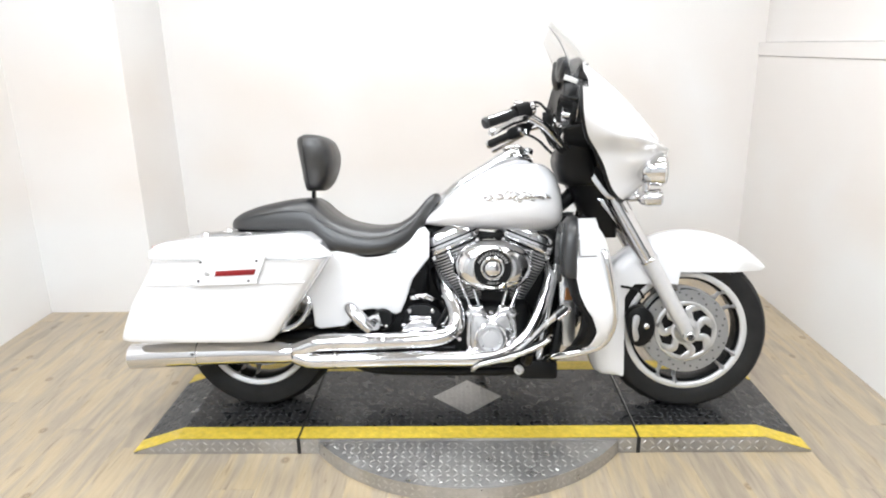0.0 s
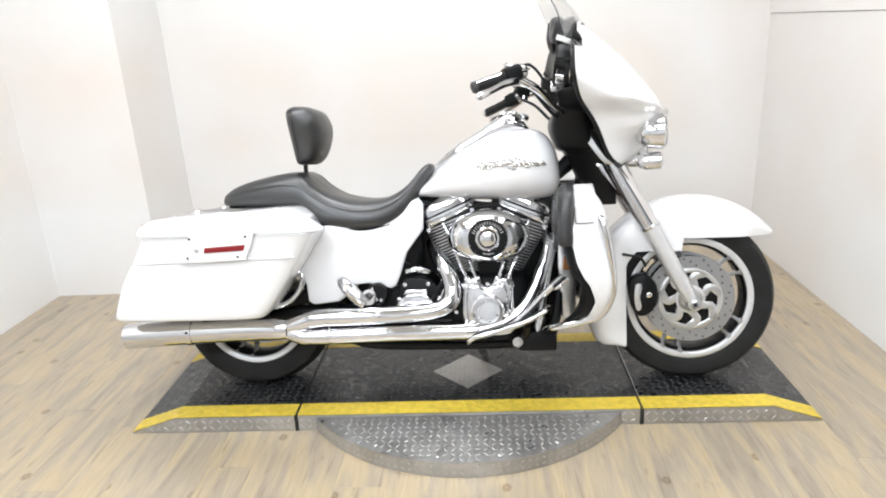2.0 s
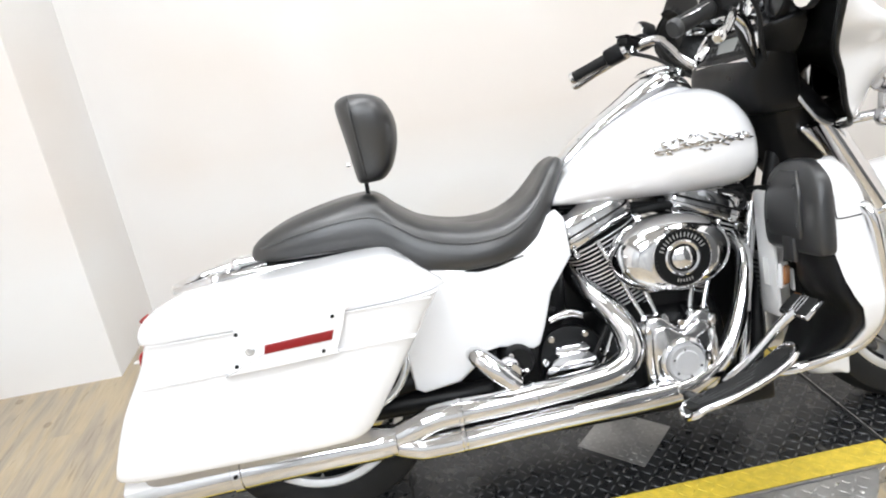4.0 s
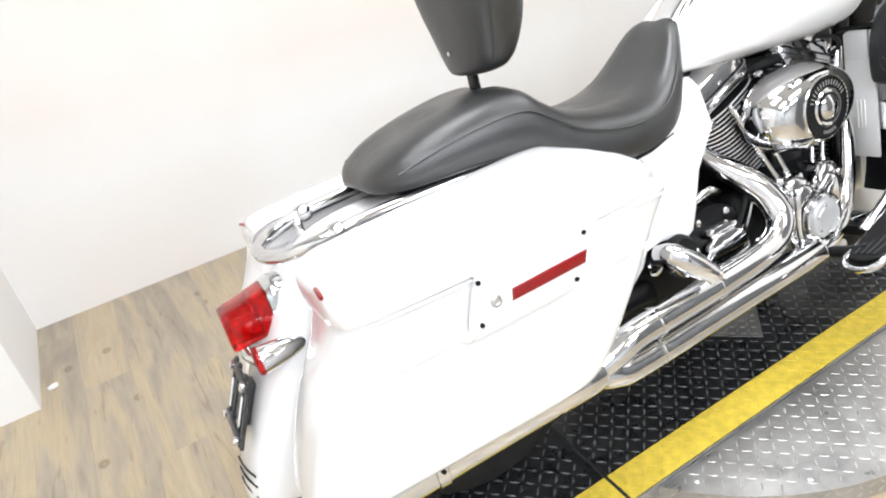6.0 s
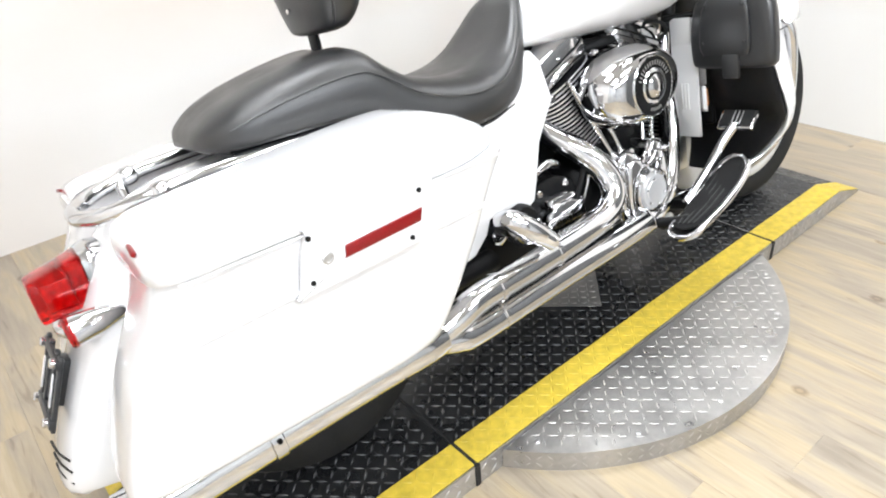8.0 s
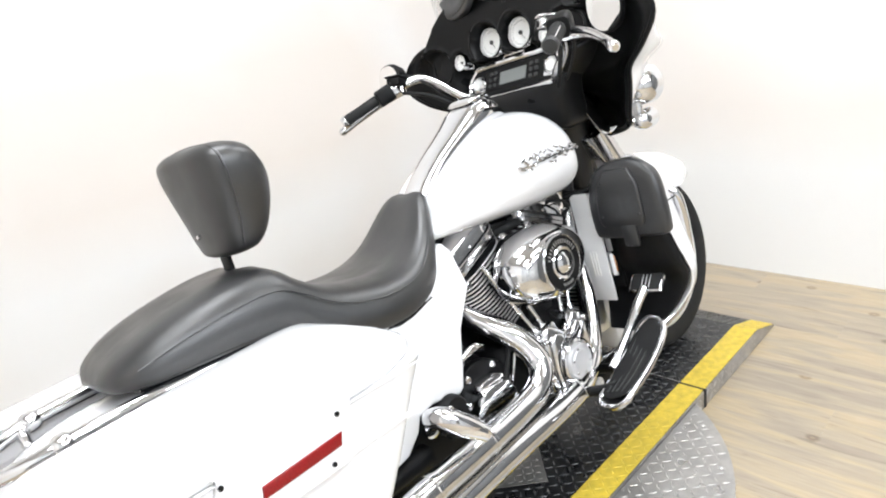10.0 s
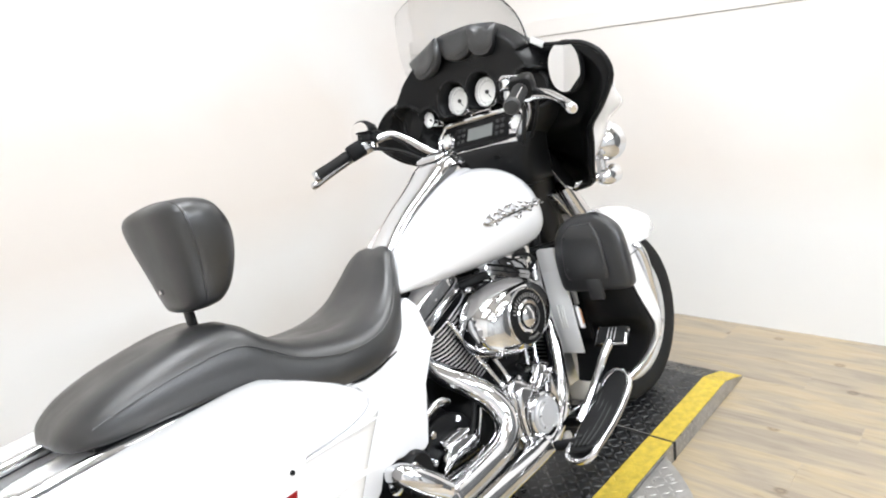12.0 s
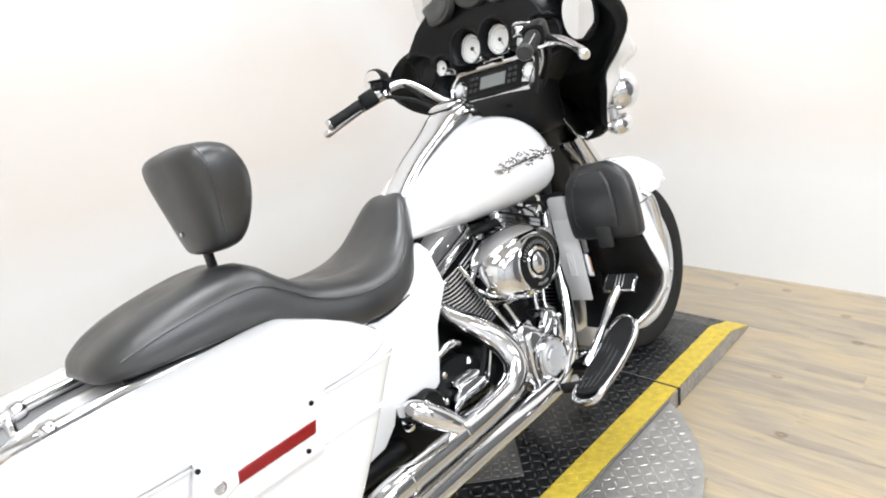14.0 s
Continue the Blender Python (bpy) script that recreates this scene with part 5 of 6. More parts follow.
# exhaust
upper = part("rear_exhaust_pipe", tube([(-0.125, -0.040, 0.520), (-0.105, -0.085, 0.478), (-0.070, -0.140, 0.432), (-0.046, -0.180, 0.382), (-0.050, -0.206, 0.332), (-0.100, -0.222, 0.300), (-0.20, -0.236, 0.292), (-0.36, -0.250, 0.290), (-0.52, -0.256, 0.287), (-0.580, -0.256, 0.272), (-0.640, -0.252, 0.254)], [0.024, 0.027, 0.031, 0.032, 0.032, 0.031, 0.030, 0.030, 0.030, 0.030, 0.026], 22, 6), CHROME, bike, "chrome rear exhaust header with heat shield")
lower = part("front_exhaust_pipe", tube([(0.295, -0.060, 0.545), (0.300, -0.105, 0.500), (0.275, -0.140, 0.430), (0.236, -0.164, 0.345), (0.185, -0.185, 0.275), (0.110, -0.205, 0.236), (0.02, -0.220, 0.224), (-0.25, -0.240, 0.226), (-0.53, -0.252, 0.222), (-0.59, -0.254, 0.229), (-0.645, -0.250, 0.244)], [0.019, 0.020, 0.021, 0.022, 0.024, 0.027, 0.030, 0.030, 0.030, 0.029, 0.024], 22, 6), CHROME, bike, "chrome front exhaust header with heat shield")
for who, spots in ((upper, ((-0.475, -0.255, 0.289), (-0.30, -0.245, 0.291))), (lower, ((-0.475, -0.251, 0.226), (0.045, -0.216, 0.227)))):
    for x, y, z in spots:
        part("pipe_clamp", lathe([(0.0305, -0.006), (0.0325, -0.004), (0.0325, 0.004), (0.0305, 0.006)], 24), CHROME, who, m=along((x, y, z), (x - 0.1, y, z)))
# black rod laid along the slot to paint in its shade
part("pipe_gap_shade", tube([(-0.54, -0.245, 0.258), (-0.30, -0.236, 0.258), (-0.05, -0.214, 0.262)], 0.006, 8, 3), BLACK_ENGINE, upper, "black rod standing for the shade between the pipes")


def muffler(side):
    p = [(-0.625, 0.252), (-0.665, 0.251), (-0.77, 0.250), (-0.98, 0.243), ((-1.230, 0.230) if side < 0 else (-1.130, 0.236))]
    y = (-0.252, -0.250, -0.246, -0.240, -0.232)
    can = tube([(x, yy * -side, z) for (x, z), yy in zip(p, y)], [0.034, 0.039, 0.041, 0.043, 0.046], 28, 5, cap=False)
    can = shell(can, 0.003)
    can = part("muffler", can, CHROME, bike, "long chrome muffler with an open tip")
    part("muffler_band", lathe([(0.0435, -0.012), (0.0465, -0.010), (0.0465, 0.010), (0.0435, 0.012)], 28), CHROME, can, m=along((-0.985, 0.240 * side, 0.243), (-1.2, 0.235 * side, 0.232)))
    part("band_screw", lathe([(0.0045, 0), (0.0045, 0.004), (0.003, 0.006)], 10), BLACK_ENGINE, can, m=Matrix.Translation((-0.985, 0.286 * side, 0.252)) @ pose(0, 0, 0, 90 if side < 0 else -90))
    end = Vector((-1.230, 0.232 * side, 0.230) if side < 0 else (-1.130, 0.2345 * side, 0.236))
    deep = along(end + Vector((0.030, 0, 0.0015)), end)
    baffle = part("baffle", ring_solid([(0.020, -0.010), (0.0425, -0.010), (0.0425, 0.0), (0.036, 0.004), (0.024, 0.004), (0.020, 0.0)], 28, deep), PALE_METAL, can, "pale end cap inside the tip")
    part("outlet", lathe([(0.020, -0.008), (0.020, -0.004), (0, -0.004)], 20, deep), BLACK_ENGINE, baffle, "dark outlet")
    part("muffler_bracket", box(-0.95, -0.70, (0.225 if side > 0 else -0.245), (0.245 if side > 0 else -0.225), 0.275, 0.325, 0.006), BLACK_ENGINE, can, "black muffler hanger")
    return can


muffler(-1)
muffler(1)

# foot boards, pedal and stand
for side in (-1, 1):
    at = Matrix.Translation((0.150, 0.330 * side, 0.262)) @ pose(0, 0, 0, 13 * side, -17, -4 * side)
    shape = rounded([(-0.140, -0.026), (-0.118, -0.044), (0.0, -0.049), (0.09, -0.046), (0.132, -0.030), (0.143, 0.0), (0.132, 0.030), (0.09, 0.045), (0.0, 0.048), (-0.118, 0.043), (-0.140, 0.025), (-0.145, 0.0)], 3)
    arch = (lambda x: 0.012 * (x / 0.14) ** 2 + (0.010 * ((x - 0.09) / 0.05) ** 2 if x > 0.09 else 0) - (0.016 * ((-0.11 - x) / 0.035) ** 2 if x < -0.11 else 0))
    def slab_of(f, top, bottom):
        a = [(x * f, y * f, arch(x * f)) for x, y in shape]
        return loft([[(x * 0.97, y * 0.94, z + bottom) for x, y, z in a], [(x, y, z + bottom + 0.003) for x, y, z in a], [(x, y, z + top - 0.002) for x, y, z in a], [(x * 0.985, y * 0.97, z + top) for x, y, z in a]])
    board = part("foot_board", slab_of(0.97, 0.0, -0.008), BLACK_ENGINE, bike, "chrome-edged rider foot board", m=at)
    part("board_rim", tube([(x, y, arch(x) - 0.003) for x, y in shape + shape[:1]], 0.0078, 10, 1), CHROME, board, "rounded chrome rim", m=at)
    part("rubber_pad", slab_of(0.90, 0.006, -0.002), RUBBER, board, "black rubber pad", m=at)
    for i in range(9):
        yy = -0.034 + 0.0085 * i
        part("pad_rib", tube([(x, yy * (1 - 0.25 * max(0, abs(x) - 0.08) / 0.05), arch(x) + 0.0065) for x in (-0.115, -0.06, 0.0, 0.06, 0.112)], 0.0016, 6, 2), GREY_PLASTIC if i % 2 else RUBBER, board, m=at)
    for x, zz in ((0.06, 0.236), (0.20, 0.268)):
        part("board_bracket", tube([(x, 0.15 * side, 0.20), (x + 0.006, 0.26 * side, 0.218), (x + 0.01, 0.325 * side, zz)], 0.014, 10, 3), BLACK_ENGINE, board)
pedal = part("brake_pedal", tube([(0.150, -0.262, 0.238), (0.215, -0.275, 0.298), (0.268, -0.290, 0.360), (0.305, -0.302, 0.396)], [0.014, 0.011, 0.011, 0.012], 12, 4), CHROME, bike, "chrome brake pedal lever")
pm = Matrix.Translation((0.318, -0.302, 0.405)) @ pose(0, 0, 0, 0, -38, 6)
part("pedal_pad", box(-0.030, 0.030, -0.046, 0.046, -0.008, 0.004, 0.006, m=pm), CHROME, pedal, "chrome pedal rim")
part("pedal_rubber", box(-0.024, 0.024, -0.040, 0.040, 0.002, 0.008, 0.003, m=pm), RUBBER, pedal, "black ribbed pedal rubber")
for i in range(3):
    part("pedal_bar", box(-0.02, 0.02, -0.013 + 0.010 * i, -0.0105 + 0.010 * i, 0.006, 0.009, 0.001, m=pm), SATIN_METAL, pedal)
for side in (-1, 1):
    peg = part("passenger_peg", tube([(-0.425, 0.235 * side, 0.412), (-0.415, 0.265 * side, 0.412), (-0.378, 0.284 * side, 0.378), (-0.338, 0.288 * side, 0.340)], [0.016, 0.022, 0.024, 0.020], 16, 4), CHROME, bike, "folded chrome passenger peg")
    part("peg_rubber", tube([(-0.405, 0.290 * side, 0.402), (-0.350, 0.305 * side, 0.350)], 0.009, 8, 2), CHROME, peg)
    part("peg_mount", lathe([(0.030, 0), (0.032, 0.03), (0.022, 0.045)], 20), CHROME, peg, "chrome peg mount", m=Matrix.Translation((-0.34, 0.18 * side, 0.345)) @ pose(0, 0, 0, 90 if side < 0 else -90))
part("side_stand", tube([(0.10, 0.15, 0.17), (0.06, 0.24, 0.12), (0.03, 0.315, 0.082)], [0.016, 0.014, 0.013], 12, 4), CHROME, bike, "chrome side stand, down")
part("stand_foot", box(-0.005, 0.065, 0.295, 0.345, 0.074, 0.084, 0.004), SATIN_METAL, bike, "side stand foot")

# leg fairings
for side in (-1, 1):
    rows = [(0.258, 0.330, 0.44, -0.255, -0.15, 3), (0.285, 0.388, 0.464, -0.322, -0.135, 3.4), (0.345, 0.406, 0.486, -0.378, -0.125, 3.6), (0.4, 0.376, 0.495, -0.398, -0.122, 3.8), (0.45, 0.346, 0.494, -0.398, -0.125, 4), (0.51, 0.332, 0.49, -0.388, -0.135, 4), (0.56, 0.330, 0.486, -0.378, -0.15, 4), (0.61, 0.337, 0.48, -0.368, -0.17, 3.8), (0.67, 0.346, 0.458, -0.36, -0.195, 3.5), (0.706, 0.354, 0.428, -0.34, -0.22, 3), (0.724, 0.364, 0.403, -0.313, -0.25, 2.6)]
    flip = mirrored if side > 0 else (lambda b: b)
    cowl = stacked(rows, 44, 4, "z")
    for v in cowl.verts:
        if v.co.y < -0.22:
            v.co.y += 0.028 * max(0.0, (v.co.x - 0.345) / 0.145) * (-0.22 - v.co.y) / 0.15
        if v.co.x < 0.44:
            rim = float(np.interp(v.co.z, [r[0] for r in rows], [r[3] for r in rows]))
            v.co.x += 0.9 * max(0.0, min(1.0, (v.co.y - rim - 0.008) / 0.030)) * (0.44 - v.co.x)
    low = part("leg_fairing", flip(cowl), WHITE_PAINT, bike, "white leg fairing")
    inner = [(0.245, 0.302, 0.388, -0.245, -0.11, 4), (0.3, 0.372, 0.428, -0.326, -0.1, 5), (0.38, 0.392, 0.448, -0.386, -0.098, 6), (0.44, 0.356, 0.448, -0.388, -0.104, 6), (0.5, 0.338, 0.448, -0.380, -0.12, 4), (0.56, 0.328, 0.448, -0.368, -0.145, 4), (0.62, 0.322, 0.438, -0.356, -0.17, 4), (0.675, 0.33, 0.418, -0.346, -0.195, 3.5), (0.712, 0.34, 0.398, -0.322, -0.225, 3)]
    lining = stacked(inner, 40, 4, "z")
    for v in lining.verts:
        if v.co.y < -0.20:
            v.co.y += 0.034 * max(0.0, (v.co.x - 0.36) / 0.13) * (-0.20 - v.co.y) / 0.15
        if v.co.x < 0.43:
            v.co.x += 0.052 * max(0.0, min(1.0, (v.co.y + 0.260) / 0.07)) * (0.43 - v.co.x) / 0.10
    part("inner_fairing", flip(lining), BLACK_PLASTIC, low, "black inner fairing")
    def moved(bm):
        bm.transform(Matrix.Translation((0.018, -0.010, 0.008)))
        return bm

    door = [(0.522, 0.300, 0.345, -0.374, -0.182, 4), (0.538, 0.294, 0.345, -0.384, -0.172, 4.5), (0.61, 0.294, 0.345, -0.384, -0.170, 4.5), (0.675, 0.301, 0.350, -0.373, -0.182, 4), (0.708, 0.312, 0.352, -0.340, -0.208, 3.2), (0.722, 0.322, 0.352, -0.312, -0.24, 2.6)]
    glove = part("glove_box", flip(moved(stacked(door, 40, 4, "z"))), GLOVE_GREY, low, "dark grey glove box")
    part("glove_door", flip(moved(stacked([(0.556, 0.288, 0.302, -0.328, -0.212, 4), (0.580, 0.285, 0.302, -0.336, -0.204, 5), (0.66, 0.288, 0.306, -0.330, -0.212, 5), (0.702, 0.301, 0.315, -0.308, -0.236, 3)], 32, 3, "z"))), GLOVE_GREY, glove, "dark grey glove box door")
    for p in ((0.2895, -0.318, 0.672), (0.2895, -0.226, 0.672), (0.2865, -0.324, 0.586), (0.2865, -0.216, 0.586)):
        part("door_screw", flip(moved(lathe([(0.0042, 0), (0.0042, 0.003), (0.002, 0.004)], 10, Matrix.Translation(p) @ pose(0, 0, 0, 0, -90, 0)))), GREY_PLASTIC, glove)
    part("latch_tab", flip(moved(box(0.286, 0.300, -0.306, -0.262, 0.500, 0.560, 0.006))), GLOVE_GREY, glove, "grey latch tab")
    line = tube([(0.366, -0.3715, 0.655), (0.368, -0.3725, 0.612), (0.376, -0.3735, 0.602), (0.425, -0.3725, 0.603)], 0.0016, 6, 4)
    part("hatch_line", flip(line), SEAM_BLACK, low, "thin hatch outline")
    guard = tube([(0.440, -0.305, 0.612), (0.450, -0.345, 0.612), (0.460, -0.360, 0.586), (0.475, -0.356, 0.510), (0.488, -0.342, 0.420), (0.483, -0.326, 0.350), (0.452, -0.306, 0.292), (0.390, -0.285, 0.264), (0.315, -0.262, 0.242), (0.285, -0.22, 0.225), (0.275, -0.15, 0.20)], 0.0125, 14, 5)
    part("engine_guard", flip(guard), CHROME, bike, "chrome engine guard tube")
    for z0, z1 in ((0.400, 0.456), (0.472, 0.542)):
        part("vent_strip", flip(box(0.382, 0.391, -0.176, -0.158, z0, z1, 0.004)), WHITE_PAINT, low, "pale vent strip")
    part("vent_panel", flip(box(0.386, 0.404, -0.190, -0.146, 0.366, 0.560, 0.006)), BLACK_PLASTIC, low, "black vent panel")
    cover = part("frame_cover", flip(joined(box(0.334, 0.344, -0.186, -0.112, 0.345, 0.590, 0.004), box(0.334, 0.344, -0.172, -0.112, 0.585, 0.655, 0.004))), PALE_METAL, low, "silver frame cover facing the seat")
    for i in range(3):
        part("cover_rib", flip(box(0.331, 0.335, -0.140 - 0.009 * i, -0.136 - 0.009 * i, 0.420, 0.490, 0.001)), GAUGE_WHITE, cover, "raised pale rib")
am = pose(0.352, -0.186, 0.449, 0, 8, 42)
amber = part("amber_reflector", box(-0.026, 0.026, -0.006, 0.004, -0.030, 0.030, 0.003, m=am), PALE_METAL, bike, "amber side reflector in a pale frame")
part("amber_lens", box(-0.019, 0.019, -0.0095, -0.005, -0.023, 0.023, 0.002, m=am), AMBER, amber, "ribbed amber lens")
for i in range(4):
    part("lens_rib", box(-0.015 + 0.0092 * i, -0.0125 + 0.0092 * i, -0.011, -0.009, -0.020, 0.020, 0.0005, m=am), AMBER, amber)

# fairing, windshield and dash
NOSE = Vector((0.722, 0, 0.945))
FAIR = Matrix.Translation((0.014, -0.012, 0)) @ TURNED
half = [(0.395, 0.0, 1.285), (0.392, -0.10, 1.278), (0.385, -0.18, 1.236), (0.370, -0.225, 1.196), (0.360, -0.30, 1.174), (0.354, -0.375, 1.157), (0.348, -0.428, 1.118), (0.349, -0.442, 1.062), (0.370, -0.388, 1.000), (0.408, -0.320, 0.954), (0.438, -0.290, 0.905), (0.470, -0.252, 0.835), (0.498, -0.225, 0.798), (0.535, -0.15, 0.780), (0.545, 0.0, 0.772)]
right_edge = glide([(x - 0.043 * y, y, z) for x, y, z in half], 4)
edge = [tuple(p) for p in right_edge] + [(x - 0.032 * (y / 0.44) ** 2, -y, z - 0.012 * (y / 0.44) ** 2) for x, y, z in right_edge[-2:0:-1]]


def shell_ring(s):
    """One ring of the outer skin, shrinking towards the nose; the flanks below the lobes stay full."""
    ring = []
    for x, y, z in edge:
        full = max(0.0, min(1.0, (z - 0.80) / 0.10, (1.07 - z) / 0.06))
        bulge = (1 - full) * max(0.0, 1 - s ** 1.25) ** 0.9 + full * max(0.0, 1 - s ** 1.65) ** 0.9
        wide = s * (1 + 0.85 * full * (1 - s))
        ring.append((x + (NOSE.x - x) * bulge, y * wide, NOSE.z + (z - NOSE.z) * s))
    return ring


skin = loft([shell_ring(s) for s in (1.0, 0.985, 0.95, 0.9, 0.82, 0.7, 0.56, 0.4, 0.24, 0.1)], cap=False)
skin.faces.new(list(skin.verts)[-len(edge):])
skin = shell(skin, 0.005)
fairing = part("fairing", skin, WHITE_PAINT, bike, "white bat-wing fairing", m=FAIR, sharp=60)
rings = [[(x - 0.004, y * 0.998, NOSE.z + (z - NOSE.z) * 0.998) for x, y, z in edge]]
for s, dxx in ((0.975, -0.006), (0.93, 0.004), (0.86, 0.030), (0.74, 0.056), (0.5, 0.07), (0.2, 0.07)):
    rings.append([(x + dxx, y * (s - 0.012), NOSE.z + (z - NOSE.z) * (s - 0.012)) for x, y, z in edge])
inner = loft(rings, cap=False)
inner.faces.new(list(inner.verts)[-len(edge):])
inner = part("inner_fairing", inner, SATIN_BLACK, fairing, "black inner fairing panel", m=FAIR, sharp=50)
part("edge_trim", tube([(x - 0.003, y, z) for x, y, z in edge + edge[:1]], 0.0065, 8, 1), SATIN_BLACK, fairing, "rounded black rim of the fairing", m=FAIR)
# dash panel: a moulded face with sunk wells for the dials and the speakers
DIALS = [(0.050, 1.114, 0.0375), (-0.062, 1.114, 0.0375), (0.156, 1.085, 0.021), (-0.168, 1.085, 0.021)]
WELLS = [(0.050, 1.116, 0.054, 0.034), (-0.062, 1.116, 0.054, 0.034), (0.156, 1.085, 0.031, 0.016), (-0.168, 1.085, 0.031, 0.016), (0.246, 1.086, 0.058, 0.040), (-0.234, 1.086, 0.050, 0.040)]


def ease(v):
    v = max(0.0, min(1.0, v))
    return v * v * (3 - 2 * v)


def dash_x(y, z):
    """The panel's face at y, z, before its wells are sunk."""
    x = 0.354 - 0.018 * (y / 0.25) ** 2 - 0.026 * max(0.0, y / 0.3) ** 2 + 0.09 * max(0.0, z - 1.20)
    bay = ease((1.084 - z) / 0.024) * ease((0.192 - abs(y)) / 0.02)
    return x + bay * (max(0.402 + 0.50 * (z - 1.052), 0.352) - x)


def hood_line(y):
    """The back edge and the top of the dash brow at y."""
    u = y / 0.25
    return 0.360 - 0.024 * u * u, 1.304 - 0.072 * abs(u) ** 2.2


def dash_panel():
    line = [(0.0, 1.304), (0.10, 1.295), (0.17, 1.268), (0.225, 1.232), (0.262, 1.195), (0.296, 1.150), (0.308, 1.090), (0.292, 1.030), (0.24, 0.982), (0.17, 0.955), (0.0, 0.945)]
    left = glide(line, 8)
    loop = [(y, z) for y, z in left] + [(-y * (0.90 if z < 1.2 else 0.94), z) for y, z in left[-2:0:-1]]
    cz = 1.125
    rings = []
    for i in range(58):
        f = 1 - i / 58
        ring = []
        for y, z in loop:
            py, pz = y * f, cz + (z - cz) * f
            x = dash_x(py, pz)
            for wy, wz, r, deep in WELLS:
                d = math.hypot(py - wy, pz - wz)
                if d < r + 0.01:
                    x += deep * ease((r + 0.004 - d) / 0.016)
                    x -= 0.005 * ease(1 - abs(d - r - 0.006) / 0.012)
            roll = max(0.0, (f - 0.90) / 0.10)
            ring.append((x + (0.085 if pz < 1.2 else 0.050) * roll * roll, py, pz))
        rings.append(ring)
    return loft(rings)


dash = part("dash_pod", dash_panel(), SATIN_BLACK, bike, "black moulded instrument panel", m=TURNED, sharp=60)
for y, w in ((0.116, 0.073), (-0.020, 0.061), (-0.124, 0.041)):
    x0, zt = hood_line(y)
    tilt = TURNED @ Matrix.Translation((x0, y, zt - 0.008)) @ pose(0, 0, 0, -14 * y / 0.13, 12, -14 * y / 0.13)
    pocket = [(-w, 0.0), (-w, -0.030), (-w * 0.86, -0.058), (-w * 0.5, -0.074), (0, -0.078), (w * 0.5, -0.074), (w * 0.86, -0.058), (w, -0.030), (w, 0.0), (w * 0.5, 0.002), (-w * 0.5, 0.002)]
    line = [(a, b) for a, b in rounded(pocket, 3)]
    pk = part("fairing_pouch", loft([[(h - 0.006 * (a / w) ** 2 + 0.10 * max(0.0, b + 0.012), a * f, -0.036 + (b + 0.036) * f) for a, b in line] for h, f in ((0.012, 1.0), (-0.004, 1.0), (-0.008, 0.97), (-0.0095, 0.80), (-0.010, 0.45))]), LEATHER, dash, "black leather windshield pouch", m=tilt, sharp=60)
    flap = [(-w * 0.97, 0.006), (-w * 0.97, -0.026), (-w * 0.75, -0.056), (0, -0.068), (w * 0.75, -0.056), (w * 0.97, -0.026), (w * 0.97, 0.006)]
    fl = [(a, b) for a, b in rounded(flap, 3)]
    part("pouch_flap", loft([[(h - 0.004 * (a / w) ** 2 + 0.9 * max(0.0, b + 0.004), a * f, -0.022 + (b + 0.022) * f) for a, b in fl] for h, f in ((-0.008, 1.0), (-0.0115, 1.0), (-0.0130, 0.97), (-0.0132, 0.5))]), LEATHER, pk, "flat flap", m=tilt, sharp=60)
    part("flap_edge", tube([(-0.0122 - 0.004 * (a / w) ** 2, a, b) for a, b in ((-w * 0.95, -0.024), (-w * 0.74, -0.0545), (0, -0.0665), (w * 0.74, -0.0545), (w * 0.95, -0.024))], 0.0013, 6, 4), GREY_PLASTIC, pk, "stitched flap edge", m=tilt)


def gauge(x, y, z, r, tilt=-70):
    """A round dial that faces the rider."""
    m = TURNED @ Matrix.Translation((x, y, z)) @ pose(0, 0, 0, 0, tilt, 0)
    cup = part("gauge", ring_solid([(r * 1.0, -0.03), (r * 1.10, -0.03), (r * 1.11, 0.010), (r * 1.06, 0.014), (r * 1.0, 0.008)], 40, m), CHROME, dash, "round dial with a chrome bezel")
    part("dial_face", lathe([(r * 1.0, 0.001), (r * 1.0, 0.004), (0, 0.004)], 40, m), GAUGE_WHITE, cup, "pale dial face")
    n = 21 if r > 0.03 else 7
    for i in range(n):
        a = -40 + i * 260 / (n - 1)
        part("dial_mark", box(r * 0.76, r * 0.90, -r * 0.013, r * 0.013, 0.004, 0.0048, 0, m=pose(0, 0, 0, 0, 0, a)), GREY_PLASTIC, cup, smooth=False, m=m)
    part("needle", box(-r * 0.12, r * 0.6, -r * 0.02, r * 0.02, 0.006, 0.0072, 0, m=pose(0, 0, 0, 0, 0, 215)), GREY_PLASTIC, cup, "needle", m=m)
    part("needle_hub", lathe([(r * 0.16, 0.004), (r * 0.16, 0.008), (0, 0.009)], 16), GREY_PLASTIC, cup, m=m)
    return cup


for y, z, r in DIALS:
    gauge(dash_x(y, z) + (0.026 if r > 0.03 else 0.008), y, z, r, -80)
rm = TURNED @ Matrix.Translation((0.368, -0.008, 1.008)) @ pose(0, 0, 0, 0, -62, 0)
for y in (-0.062, -0.036, -0.010):
    part("rocker_switch", box(-0.086, -0.070, y - 0.009, y + 0.009, -0.012, 0.001, 0.003, m=rm), GREY_PLASTIC, dash, "small grey rocker switch")
radio = part("radio", box(-0.040, 0.038, -0.112, 0.112, -0.03, 0.006, 0.006, m=rm), BLACK_PLASTIC, dash, "black radio unit")
part("radio_screen", box(-0.018, 0.020, -0.050, 0.050, 0.006, 0.0085, 0.001, m=rm), SCREEN_GREY, radio, "grey radio display", smooth=False)
